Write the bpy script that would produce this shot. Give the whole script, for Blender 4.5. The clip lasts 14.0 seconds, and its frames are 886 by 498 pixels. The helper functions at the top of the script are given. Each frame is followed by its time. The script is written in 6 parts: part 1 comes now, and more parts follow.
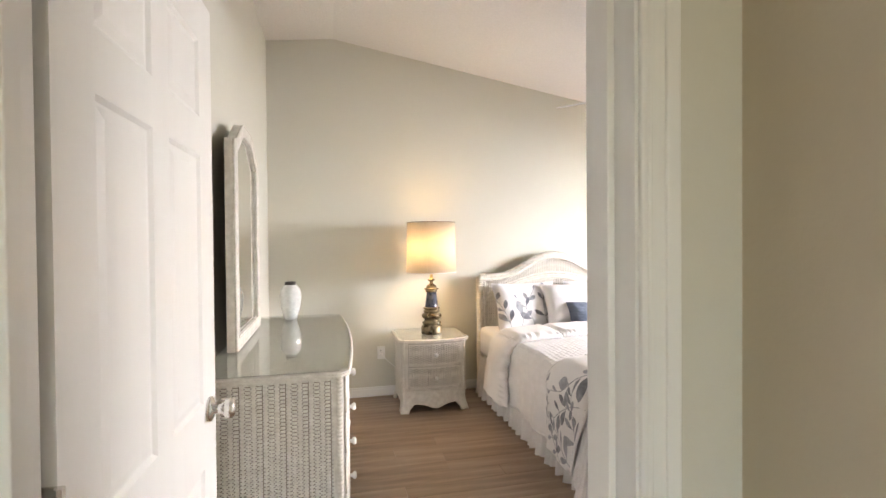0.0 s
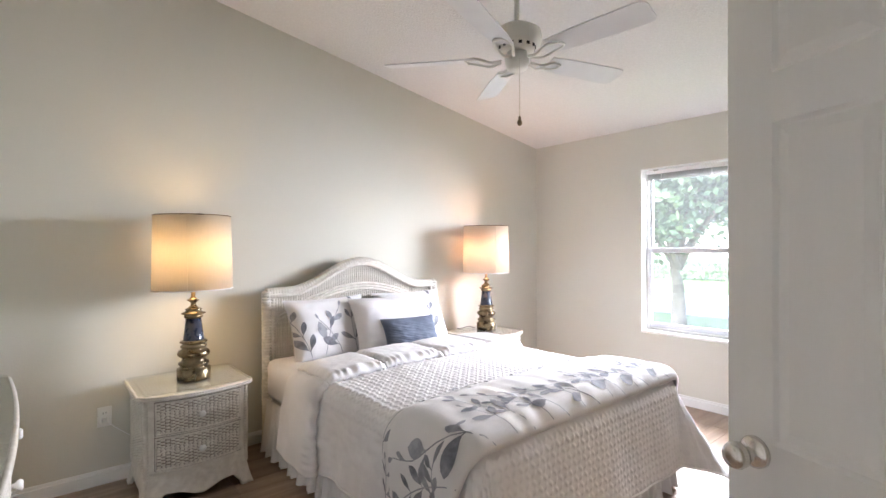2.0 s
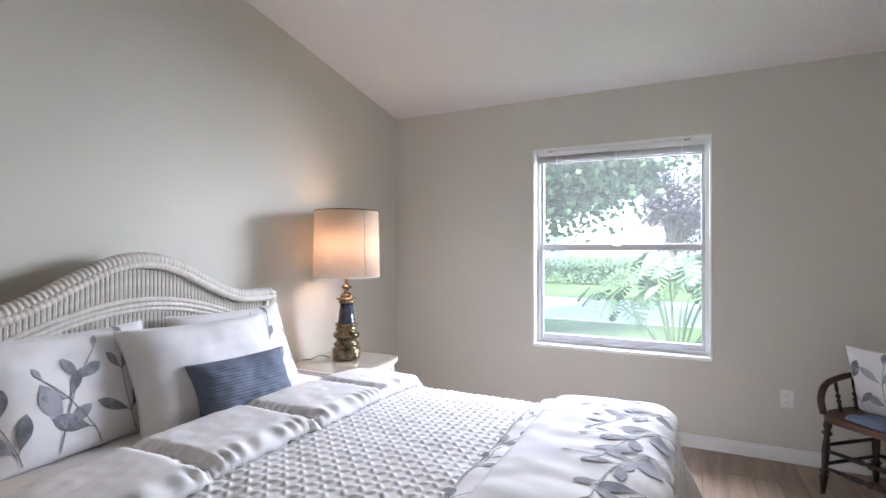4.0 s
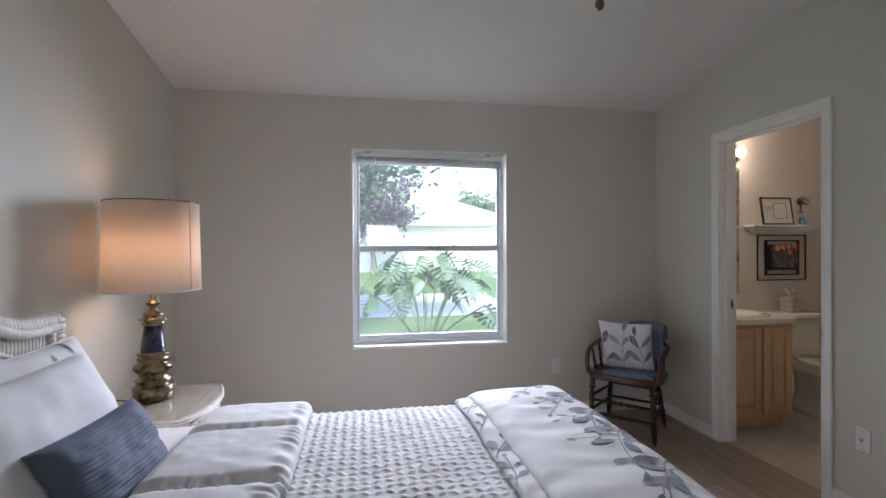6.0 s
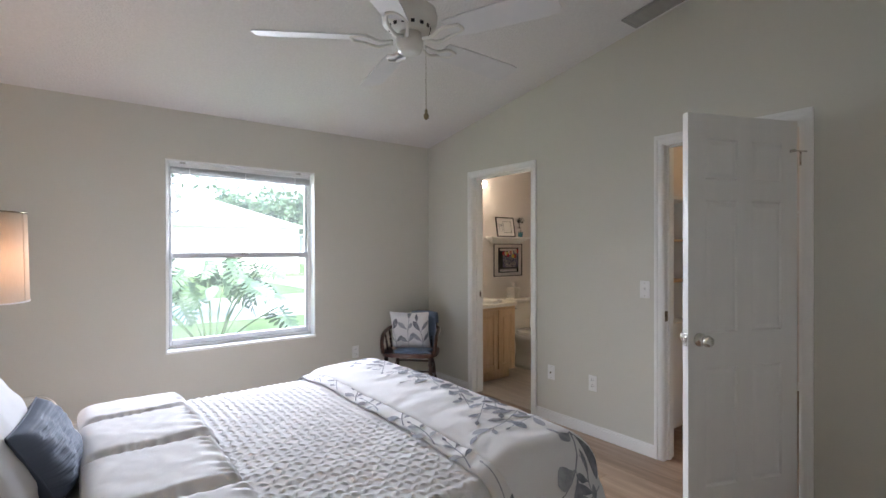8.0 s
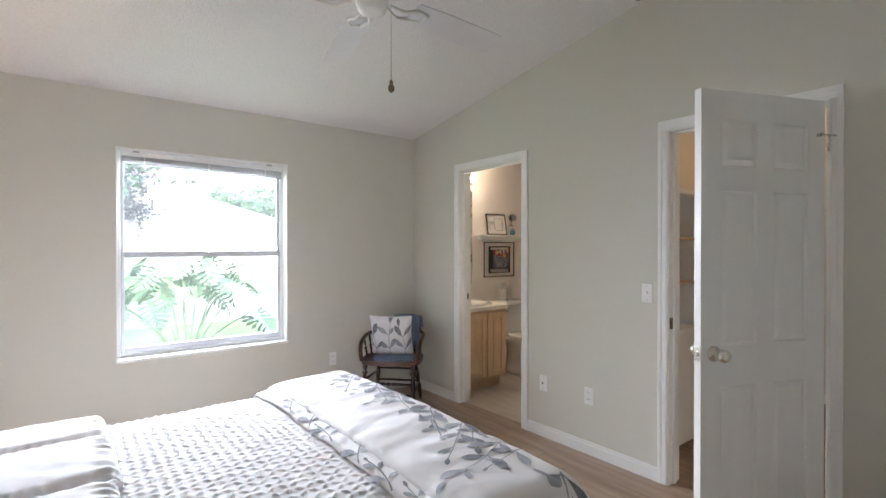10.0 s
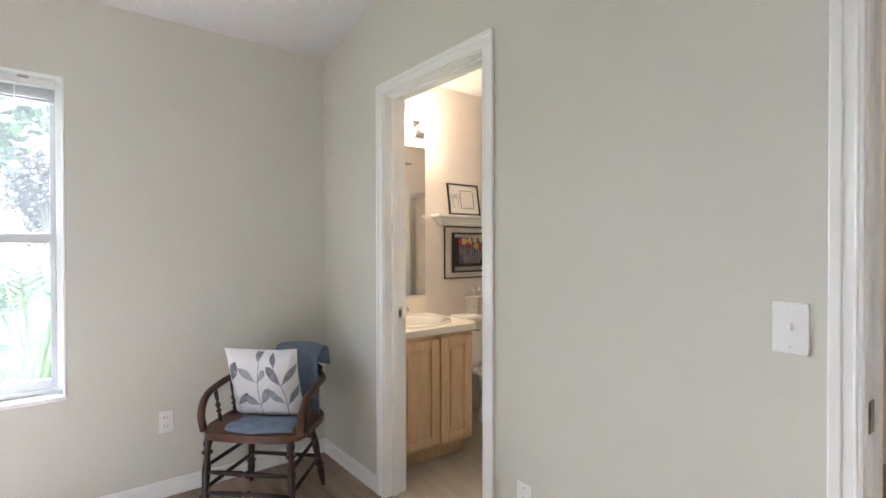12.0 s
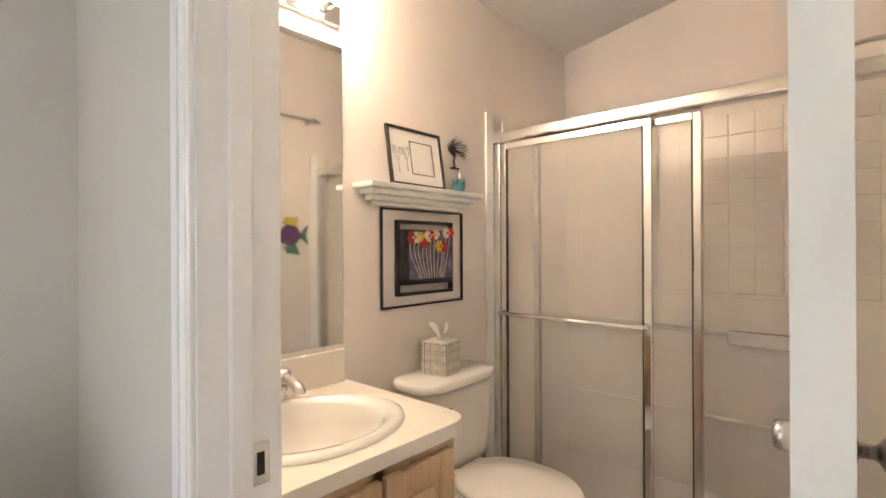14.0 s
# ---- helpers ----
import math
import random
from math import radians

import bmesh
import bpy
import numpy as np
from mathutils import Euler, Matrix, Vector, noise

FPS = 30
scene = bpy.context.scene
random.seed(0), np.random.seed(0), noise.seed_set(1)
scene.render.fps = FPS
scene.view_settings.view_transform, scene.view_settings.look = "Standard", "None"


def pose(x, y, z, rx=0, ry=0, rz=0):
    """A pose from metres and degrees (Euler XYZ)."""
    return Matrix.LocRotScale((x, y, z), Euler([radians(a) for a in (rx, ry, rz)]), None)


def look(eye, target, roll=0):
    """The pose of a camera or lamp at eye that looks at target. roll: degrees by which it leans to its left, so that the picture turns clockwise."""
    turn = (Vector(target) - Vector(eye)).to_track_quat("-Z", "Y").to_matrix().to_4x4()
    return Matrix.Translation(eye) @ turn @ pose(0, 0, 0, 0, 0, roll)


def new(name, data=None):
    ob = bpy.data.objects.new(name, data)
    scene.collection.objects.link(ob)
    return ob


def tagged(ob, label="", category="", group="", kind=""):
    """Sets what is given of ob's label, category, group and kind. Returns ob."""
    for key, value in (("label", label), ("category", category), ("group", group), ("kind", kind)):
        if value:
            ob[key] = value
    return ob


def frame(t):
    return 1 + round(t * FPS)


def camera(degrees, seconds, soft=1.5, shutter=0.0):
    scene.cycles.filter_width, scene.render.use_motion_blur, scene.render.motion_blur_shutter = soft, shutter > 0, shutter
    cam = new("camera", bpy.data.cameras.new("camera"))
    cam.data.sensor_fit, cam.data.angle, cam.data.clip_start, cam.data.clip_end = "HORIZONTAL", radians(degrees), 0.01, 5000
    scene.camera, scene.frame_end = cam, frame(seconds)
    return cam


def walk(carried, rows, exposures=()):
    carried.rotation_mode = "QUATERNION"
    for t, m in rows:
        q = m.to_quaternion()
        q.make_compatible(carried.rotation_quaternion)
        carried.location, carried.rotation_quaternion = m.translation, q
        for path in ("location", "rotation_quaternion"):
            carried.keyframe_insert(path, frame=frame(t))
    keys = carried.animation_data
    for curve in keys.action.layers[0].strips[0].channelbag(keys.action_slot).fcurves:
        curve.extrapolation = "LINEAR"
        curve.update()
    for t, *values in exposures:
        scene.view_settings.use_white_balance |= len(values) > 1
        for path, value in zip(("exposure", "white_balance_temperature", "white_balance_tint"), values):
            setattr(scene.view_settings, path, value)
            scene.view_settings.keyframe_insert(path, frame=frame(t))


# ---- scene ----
cam = camera(85.2, 14.0)
PATH = [
    (0, (0.146, -0.061, 1.377), (0.606, 1.885, 1.35), -0.5),
    (0.5, (0.164, 0.266, 1.37), (0.92, 2.118, 1.356), -0.4),
    (1, (0.195, 0.493, 1.369), (1.181, 2.233, 1.357), -0.3),
    (1.5, (0.22, 0.69, 1.371), (1.396, 2.309, 1.364), -0.4),
    (2, (0.299, 0.889, 1.361), (1.588, 2.418, 1.352), -0.3),
    (4.5, (1.055, 2.319, 1.285), (2.954, 2.948, 1.288), -0.0),
    (5, (1.107, 2.493, 1.301), (3.078, 2.831, 1.294), -0.0),
    (5.5, (1.035, 2.737, 1.3), (3.035, 2.741, 1.299), -0.2),
    (6, (0.909, 3.028, 1.328), (2.88, 2.688, 1.32), -0.2),
    (6.5, (0.739, 3.28, 1.321), (2.606, 2.563, 1.316), -0.2),
    (7, (0.56, 3.535, 1.334), (2.272, 2.502, 1.332), -0.2),
    (7.5, (0.352, 3.649, 1.378), (1.945, 2.44, 1.377), -0.2),
    (10, (0.564, 3.355, 1.375), (2.138, 2.121, 1.365), -0.0),
    (10.5, (0.826, 3.01, 1.354), (2.403, 1.78, 1.34), 0.0),
    (11, (1.1, 2.636, 1.328), (2.675, 1.403, 1.311), -0.1),
    (11.5, (1.388, 2.254, 1.307), (2.961, 1.019, 1.287), -0.1),
    (12, (1.704, 1.901, 1.285), (3.277, 0.666, 1.268), -0.1),
    (12.5, (2.118, 1.658, 1.265), (3.673, 0.4, 1.262), -0.2),
    (13, (2.469, 1.346, 1.268), (4.048, 0.119, 1.272), -0.4),
    (13.5, (2.818, 1.117, 1.286), (4.309, -0.216, 1.285), -0.3),
    (14, (3.088, 0.904, 1.262), (4.426, -0.582, 1.263), -0.3),
]
EXPOSURES = [(0, 4.45, 7400, 11), (0.5, 4.35, 7250, 10), (1.0, 4.15, 7000, 10), (2.2, 3.87, 6650, 10), (4.3, 3.05, 6250, 10), (5.0, 2.7, 6150, 10), (6.0, 2.5, 6200, 10), (7.0, 2.4, 6300, 10), (7.5, 2.78, 6350, 9), (9.8, 3.5, 6450, 7), (11.0, 3.75, 6400, 6), (12.0, 4.0, 6400, 6), (12.5, 4.1, 6400, 6), (13.0, 4.2, 6400, 5), (13.5, 4.18, 6550, 8), (14, 4.15, 6650, 9)]
walk(cam, [(t, look(eye, target, roll)) for t, eye, target, roll in PATH], EXPOSURES)

# ---- world, sun and large lights ----
world = bpy.data.worlds.new("sky")
scene.world = world
world.use_nodes = True
wn = world.node_tree.nodes
sky = wn.new("ShaderNodeTexSky")
sky.sky_type = 'NISHITA'
sky.sun_disc = False
sky.sun_elevation, sky.sun_rotation = radians(50), radians(288)
sky.air_density, sky.dust_density = 1.0, 1.0
wn["Background"].inputs[1].default_value = 0.12
world.node_tree.links.new(sky.outputs[0], wn["Background"].inputs[0])


def lamp(name, kind, m, watts, color, size=0.1, size_y=None):
    data = bpy.data.lights.new(name, kind)
    data.energy, data.color = watts, color
    if kind == 'AREA':
        data.shape, data.size, data.size_y = 'RECTANGLE', size, size_y or size
    elif kind == 'SUN':
        data.angle = size
    else:
        data.shadow_soft_size = size
    ob = new(name, data)
    ob.matrix_world = m
    return ob


lamp("sun", 'SUN', look((-24, 8, 30), (0, 0, 0)), 1.6, (1.0, 0.97, 0.93), radians(12))
# bedroom window's sky light, and an added fill lamp at the hall's unseen end
window_light = lamp("window_daylight", 'AREA', look((6.3, 2.05, 2.25), (3.4, 2.62, 0.85)), 82, (0.84, 0.865, 1.0), 3.4, 2.1)
window_light.data.spread = radians(140)
lamp("hall_fill", 'AREA', look((0.1, -2.75, 1.5), (0.1, 0.5, 1.3)), 0.52, (1.0, 0.86, 0.70), 0.9, 1.4)

# ---- materials ----


def mat(name, base, rough=0.5, metal=0.0, var=0.08, vscale=4.0, bump=0.0, bscale=150.0, dist=0.002, stretch=(1, 1, 1), trans=0.0, tint=None, island=0.0, coat=0.0, each=0.0):
    """A surface with blotches at a large scale, grain at a small one, and relief."""
    m = bpy.data.materials.new(name)
    m.use_nodes = True
    n, l = m.node_tree.nodes, m.node_tree.links
    p = n["Principled BSDF"]
    p.inputs["Metallic"].default_value = metal
    p.inputs["Transmission Weight"].default_value = trans
    p.inputs["Coat Weight"].default_value = coat
    co = n.new("ShaderNodeTexCoord")
    mp = n.new("ShaderNodeMapping")
    mp.inputs["Scale"].default_value = stretch
    l.new(co.outputs["Object"], mp.inputs["Vector"])
    big, fine = n.new("ShaderNodeTexNoise"), n.new("ShaderNodeTexNoise")
    for tex, sc in ((big, vscale), (fine, bscale)):
        tex.inputs["Scale"].default_value = sc
        tex.inputs["Detail"].default_value = 4
        l.new(mp.outputs[0], tex.inputs["Vector"])
    add = n.new("ShaderNodeMath")
    add.operation = 'MULTIPLY_ADD'
    l.new(fine.outputs["Fac"], add.inputs[0])
    add.inputs[1].default_value = 0.15
    l.new(big.outputs["Fac"], add.inputs[2])
    src = add.outputs[0]
    if each or island:
        more = n.new("ShaderNodeMath")
        more.operation = 'MULTIPLY_ADD'
        rnd = n.new("ShaderNodeObjectInfo" if each else "ShaderNodeNewGeometry")
        l.new(rnd.outputs["Random" if each else "Random Per Island"], more.inputs[0])
        more.inputs[1].default_value = each or island
        l.new(src, more.inputs[2])
        src = more.outputs[0]
    ramp = n.new("ShaderNodeValToRGB")
    ramp.color_ramp.elements[0].position = 0.45
    ramp.color_ramp.elements[1].position = 0.95 + 0.5 * (each or island)
    dark = [max(0.0, c * (1 - var)) for c in base]
    pale = tint or [min(1.0, c * (1 + var)) for c in base]
    ramp.color_ramp.elements[0].color = (*dark, 1)
    ramp.color_ramp.elements[1].color = (*pale, 1)
    l.new(src, ramp.inputs[0])
    l.new(ramp.outputs[0], p.inputs["Base Color"])
    rr = n.new("ShaderNodeMapRange")
    rr.inputs["To Min"].default_value, rr.inputs["To Max"].default_value = max(0.0, rough - 0.06), min(1.0, rough + 0.06)
    l.new(big.outputs["Fac"], rr.inputs["Value"])
    l.new(rr.outputs[0], p.inputs["Roughness"])
    if bump:
        b = n.new("ShaderNodeBump")
        b.inputs["Strength"].default_value, b.inputs["Distance"].default_value = bump, dist
        l.new(fine.outputs["Fac"], b.inputs["Height"])
        l.new(b.outputs[0], p.inputs["Normal"])
    return m


WALL = mat("cream_wall_paint", (0.665, 0.65, 0.578), 0.6, var=0.02, vscale=1.2, bump=0.25, bscale=90, dist=0.002)
HALLWALL = mat("tan_hall_paint", (0.68, 0.60, 0.475), 0.6, var=0.02, vscale=1.2, bump=0.25, bscale=90, dist=0.002)
BATHWALL = mat("bath_wall_paint", (0.80, 0.745, 0.705), 0.55, var=0.02, vscale=1.2, bump=0.25, bscale=90, dist=0.002)
CEIL = mat("textured_ceiling_paint", (0.78, 0.765, 0.755), 0.8, var=0.04, vscale=60, bump=0.9, bscale=75, dist=0.006)
TRIM = mat("white_trim_paint", (0.88, 0.88, 0.86), 0.35, var=0.02, vscale=3, bump=0.05, bscale=60)
DOOR = mat("white_door_paint", (0.86, 0.85, 0.82), 0.4, var=0.02, vscale=3, bump=0.12, bscale=30, stretch=(6, 6, 0.6))
SASH = mat("grey_white_aluminium", (0.62, 0.63, 0.65), 0.4, var=0.05, vscale=8)
PLANK = mat("brown_laminate", (0.33, 0.222, 0.152), 0.36, var=0.30, vscale=5, bump=0.15, bscale=60, stretch=(0.35, 4, 1), tint=(0.47, 0.345, 0.25), each=0.2)
VINYL = mat("pale_vinyl_plank", (0.56, 0.49, 0.41), 0.4, var=0.2, vscale=4, bump=0.1, bscale=50, stretch=(0.5, 4, 1), tint=(0.62, 0.55, 0.47), each=0.25)
SLAB = mat("subfloor", (0.10, 0.08, 0.06), 0.9)
WICKER = mat("whitewashed_wicker", (0.78, 0.735, 0.66), 0.55, var=0.14, vscale=30, bump=0.5, bscale=260, dist=0.002, tint=(0.86, 0.83, 0.77))
# white blind slats, greyed because their room side lies in shade
BLINDSHADE = mat("shaded_blind_enamel", (0.46, 0.46, 0.45), 0.5, var=0.1, vscale=12)
# vent enamel darkened: its shade is put into the colour
VENTSHADE = mat("shaded_vent_enamel", (0.36, 0.35, 0.33), 0.5, var=0.12, vscale=18)
# brown sheet colour that stands in for shade in the weave's gaps
GAPSHADE = mat("gap_shade_brown", (0.27, 0.235, 0.185), 0.8, var=0.2, vscale=30)
PANE = mat("bulb_glass", (1, 1, 1), 0.0, var=0.0, trans=1.0)
MIRROR = mat("mirror_silver", (0.92, 0.93, 0.92), 0.02, metal=1.0, var=0.0)
CHROME = mat("chrome", (0.80, 0.80, 0.80), 0.12, metal=1.0, var=0.04)
NICKEL = mat("satin_nickel", (0.72, 0.70, 0.66), 0.22, metal=1.0, var=0.06, bump=0.05, bscale=400)
BRASS = mat("antique_brass", (0.22, 0.17, 0.105), 0.28, metal=1.0, var=0.35, vscale=18, tint=(0.40, 0.33, 0.215))
NAVY = mat("navy_lacquer", (0.03, 0.045, 0.085), 0.28, var=0.3, vscale=25, coat=0.4)
WHITEFAB = mat("white_cotton", (0.79, 0.78, 0.79), 0.85, var=0.03, vscale=6, bump=0.3, bscale=500, dist=0.001)
SHAM = mat("white_sham_cotton", (0.77, 0.76, 0.765), 0.85, var=0.04, vscale=5, bump=0.35, bscale=350, dist=0.001)
COVER = mat("white_textured_coverlet", (0.79, 0.78, 0.79), 0.9, var=0.05, vscale=18, bump=0.4, bscale=300, dist=0.002)
LEAFGREY = mat("grey_leaf_print", (0.19, 0.20, 0.235), 0.85, var=0.3, vscale=25, tint=(0.38, 0.39, 0.43), island=0.4)
BLUEFAB = mat("slate_blue_rib_fabric", (0.125, 0.152, 0.21), 0.8, var=0.06, vscale=8, bump=0.3, bscale=450, dist=0.001)
DENIM = mat("faded_blue_cloth", (0.20, 0.25, 0.34), 0.9, var=0.2, vscale=14, bump=0.4, bscale=400, dist=0.001)
DARKWOOD = mat("worn_mahogany", (0.022, 0.010, 0.007), 0.38, var=0.3, vscale=9, bump=0.1, bscale=80, tint=(0.06, 0.022, 0.013))
SEATWOOD = mat("worn_mahogany_seat", (0.06, 0.020, 0.010), 0.32, var=0.3, vscale=7, bump=0.1, bscale=60, tint=(0.20, 0.07, 0.033), coat=0.1)
OAK = mat("pale_oak", (0.64, 0.43, 0.25), 0.4, var=0.07, vscale=5, bump=0.15, bscale=60, stretch=(9, 9, 1.1), tint=(0.72, 0.51, 0.32))
PORCELAIN = mat("white_porcelain", (0.82, 0.80, 0.76), 0.12, var=0.01, coat=0.5)
COUNTER = mat("cream_laminate", (0.82, 0.77, 0.69), 0.3, var=0.02, vscale=40)
TILE = mat("white_shower_tile", (0.84, 0.79, 0.73), 0.25, var=0.03, each=0.05)
BLACK = mat("black_paint", (0.02, 0.018, 0.016), 0.4, var=0.2, vscale=20)
PAPER = mat("white_paper", (0.82, 0.80, 0.77), 0.8, var=0.02)
PLASTIC = mat("white_plastic", (0.87, 0.87, 0.85), 0.35, var=0.02)
FANWHITE = mat("white_enamel", (0.78, 0.77, 0.72), 0.35, var=0.03)
BLADE = mat("white_fan_blade", (0.74, 0.74, 0.74), 0.45, var=0.04, vscale=6)
CERAMIC = mat("white_crackle_glaze", (0.74, 0.74, 0.73), 0.12, var=0.12, vscale=45, coat=0.6)
DARKRIM = mat("dark_bronze_rim", (0.05, 0.045, 0.04), 0.4, metal=0.6, var=0.2)
GRASS = mat("lawn_grass", (0.10, 0.17, 0.045), 0.9, var=0.3, vscale=0.8, bump=0.8, bscale=30, dist=0.03)
ROAD = mat("pale_concrete_road", (0.45, 0.44, 0.42), 0.85, var=0.1, vscale=0.6, bump=0.3, bscale=40)
LEAFGREEN = mat("green_leaf", (0.065, 0.115, 0.06), 0.5, var=0.3, vscale=3, tint=(0.12, 0.19, 0.10), island=0.35)
LEAFPURPLE = mat("dull_purple_leaf", (0.07, 0.06, 0.07), 0.6, var=0.3, vscale=3, tint=(0.12, 0.10, 0.115), island=0.35)
STEM = mat("green_stem", (0.14, 0.20, 0.09), 0.5, var=0.2, vscale=8)
BARK = mat("grey_bark", (0.16, 0.14, 0.115), 0.9, var=0.3, vscale=6, bump=0.8, bscale=25, dist=0.02, stretch=(3, 3, 0.6))
STUCCO = mat("white_stucco", (0.72, 0.71, 0.68), 0.85, var=0.04, bump=0.4, bscale=40, dist=0.005)
ROOF = mat("grey_roof_shingle", (0.62, 0.61, 0.60), 0.9, var=0.1, vscale=2, bump=0.5, bscale=8, dist=0.02)


def shade_mat(name, base, amount, clear=0.0, grain=(30, 30, 4)):
    m = bpy.data.materials.new(name)
    m.use_nodes = True
    n, l = m.node_tree.nodes, m.node_tree.links
    n.remove(n["Principled BSDF"])
    d, t, mx = n.new("ShaderNodeBsdfDiffuse"), n.new("ShaderNodeBsdfTranslucent"), n.new("ShaderNodeMixShader")
    co, no, rp = n.new("ShaderNodeTexCoord"), n.new("ShaderNodeTexNoise"), n.new("ShaderNodeValToRGB")
    mp = n.new("ShaderNodeMapping")
    mp.inputs["Scale"].default_value = grain
    l.new(co.outputs["Object"], mp.inputs[0])
    l.new(mp.outputs[0], no.inputs["Vector"])
    no.inputs["Scale"].default_value = 6
    rp.color_ramp.elements[0].color = (*[c * 0.9 for c in base], 1)
    rp.color_ramp.elements[1].color = (*base, 1)
    l.new(no.outputs["Fac"], rp.inputs[0])
    l.new(rp.outputs[0], d.inputs[0])
    l.new(rp.outputs[0], t.inputs[0])
    mx.inputs[0].default_value = amount
    l.new(d.outputs[0], mx.inputs[1])
    l.new(t.outputs[0], mx.inputs[2])
    if clear:
        tr, m2 = n.new("ShaderNodeBsdfTransparent"), n.new("ShaderNodeMixShader")
        m2.inputs[0].default_value = clear
        l.new(mx.outputs[0], m2.inputs[1])
        l.new(tr.outputs[0], m2.inputs[2])
        mx = m2
    l.new(mx.outputs[0], n["Material Output"].inputs[0])
    return m


def glow_mat(name, color, strength):
    m = bpy.data.materials.new(name)
    m.use_nodes = True
    p = m.node_tree.nodes["Principled BSDF"]
    p.inputs["Base Color"].default_value = (0.9, 0.88, 0.85, 1)
    p.inputs["Emission Color"].default_value = (*color, 1)
    p.inputs["Emission Strength"].default_value = strength
    return m


def thin_glass(name, color, veil=0.0):
    """Sheet glass: clear, with a mirror gloss that rises at flat angles, and a pale veil that imitates glare."""
    m = bpy.data.materials.new(name)
    m.use_nodes = True
    n, l = m.node_tree.nodes, m.node_tree.links
    n.remove(n["Principled BSDF"])
    tr, gl, fr, mx = n.new("ShaderNodeBsdfTransparent"), n.new("ShaderNodeBsdfGlossy"), n.new("ShaderNodeLayerWeight"), n.new("ShaderNodeMixShader")
    pw, ma = n.new("ShaderNodeMath"), n.new("ShaderNodeMath")
    pw.operation, ma.operation = 'POWER', 'MULTIPLY_ADD'
    pw.inputs[1].default_value, ma.inputs[1].default_value, ma.inputs[2].default_value = 4.0, 0.75, 0.035
    tr.inputs[0].default_value = (*color, 1)
    gl.inputs["Roughness"].default_value = 0.02
    fr.inputs[0].default_value = 0.5
    l.new(fr.outputs["Facing"], pw.inputs[0])
    l.new(pw.outputs[0], ma.inputs[0])
    last = tr.outputs[0]
    if veil:
        tl, m2, no, mr = n.new("ShaderNodeBsdfTranslucent"), n.new("ShaderNodeMixShader"), n.new("ShaderNodeTexNoise"), n.new("ShaderNodeMapRange")
        tl.inputs[0].default_value = (0.85, 0.87, 0.88, 1)
        no.inputs["Scale"].default_value = 3.0
        mr.inputs["To Min"].default_value, mr.inputs["To Max"].default_value = veil * 0.75, veil * 1.25
        l.new(no.outputs["Fac"], mr.inputs["Value"])
        l.new(mr.outputs[0], m2.inputs[0])
        l.new(last, m2.inputs[1])
        l.new(tl.outputs[0], m2.inputs[2])
        last = m2.outputs[0]
    l.new(ma.outputs[0], mx.inputs[0])
    l.new(last, mx.inputs[1])
    l.new(gl.outputs[0], mx.inputs[2])
    l.new(mx.outputs[0], n["Material Output"].inputs[0])
    return m


GLASSTOP = thin_glass("clear_glass_top", (0.965, 0.985, 0.975))
# faint translucent layer puts glare haze over the bright view outside
WINDOWGLASS = thin_glass("veiled_window_glass", (0.97, 0.98, 0.98), 0.010)
SHADE = shade_mat("linen_lampshade", (0.84, 0.77, 0.67), 0.55)
FROST = shade_mat("obscure_shower_glass", (0.95, 0.92, 0.88), 0.45, 0.74, (40, 40, 40))
BULB = glow_mat("lit_bulb", (1.0, 0.72, 0.42), 10.0)
ARTBLUE = mat("blue_violet_print", (0.10, 0.10, 0.20), 0.6, var=0.5, vscale=30, tint=(0.24, 0.22, 0.34))
RED = mat("red_petal", (0.55, 0.03, 0.05), 0.6, var=0.3, vscale=40)
CREAMP = mat("cream_petal", (0.75, 0.66, 0.50), 0.6, var=0.2, vscale=40)
YELLOW = mat("yellow_enamel", (0.62, 0.50, 0.08), 0.5, var=0.2, vscale=30)
TEAL = mat("green_enamel", (0.05, 0.22, 0.14), 0.5, var=0.3, vscale=30)
PURPLE = mat("purple_enamel", (0.12, 0.04, 0.14), 0.5, var=0.3, vscale=30)
AQUA = mat("aqua_glass", (0.10, 0.30, 0.36), 0.1, var=0.2)
SKETCH = mat("grey_ink_print", (0.40, 0.42, 0.44), 0.8, var=0.4, vscale=60)

# ---- mesh helpers ----


def thing(name, label, category, at=(0, 0, 0), turn=0.0, group="", kind=""):
    ob = new(name)
    ob.empty_display_size = 0.05
    ob.matrix_world = pose(*at, 0, 0, turn)
    return tagged(ob, label, category, group, kind)


def finish(ob, material, parent, label, smooth):
    ob.data.materials.append(material)
    if parent:
        ob.parent = parent
    if smooth:
        for f in ob.data.polygons:
            f.use_smooth = True
    if label:
        ob["label"] = label
    return ob


def part(name, bm, material, parent=None, label="", smooth=False):
    me = bpy.data.meshes.new(name)
    bmesh.ops.recalc_face_normals(bm, faces=bm.faces)
    bm.to_mesh(me)
    bm.free()
    return finish(new(name, me), material, parent, label, smooth)


def mesh_part(name, verts, faces, material, parent=None, label="", smooth=True):
    me = bpy.data.meshes.new(name)
    me.from_pydata([tuple(v) for v in verts], [], faces)
    me.update()
    return finish(new(name, me), material, parent, label, smooth)


def box(bm, x0, x1, y0, y1, z0, z1, bevel=0.0):
    r = bmesh.ops.create_cube(bm, size=1.0)
    for v in r["verts"]:
        v.co = Vector(((x0 + x1) / 2 + v.co.x * (x1 - x0), (y0 + y1) / 2 + v.co.y * (y1 - y0), (z0 + z1) / 2 + v.co.z * (z1 - z0)))
    if bevel:
        edges = {e for v in r["verts"] for e in v.link_edges}
        bmesh.ops.bevel(bm, geom=list(edges), offset=bevel, segments=2, profile=0.5, affect='EDGES')
    return bm


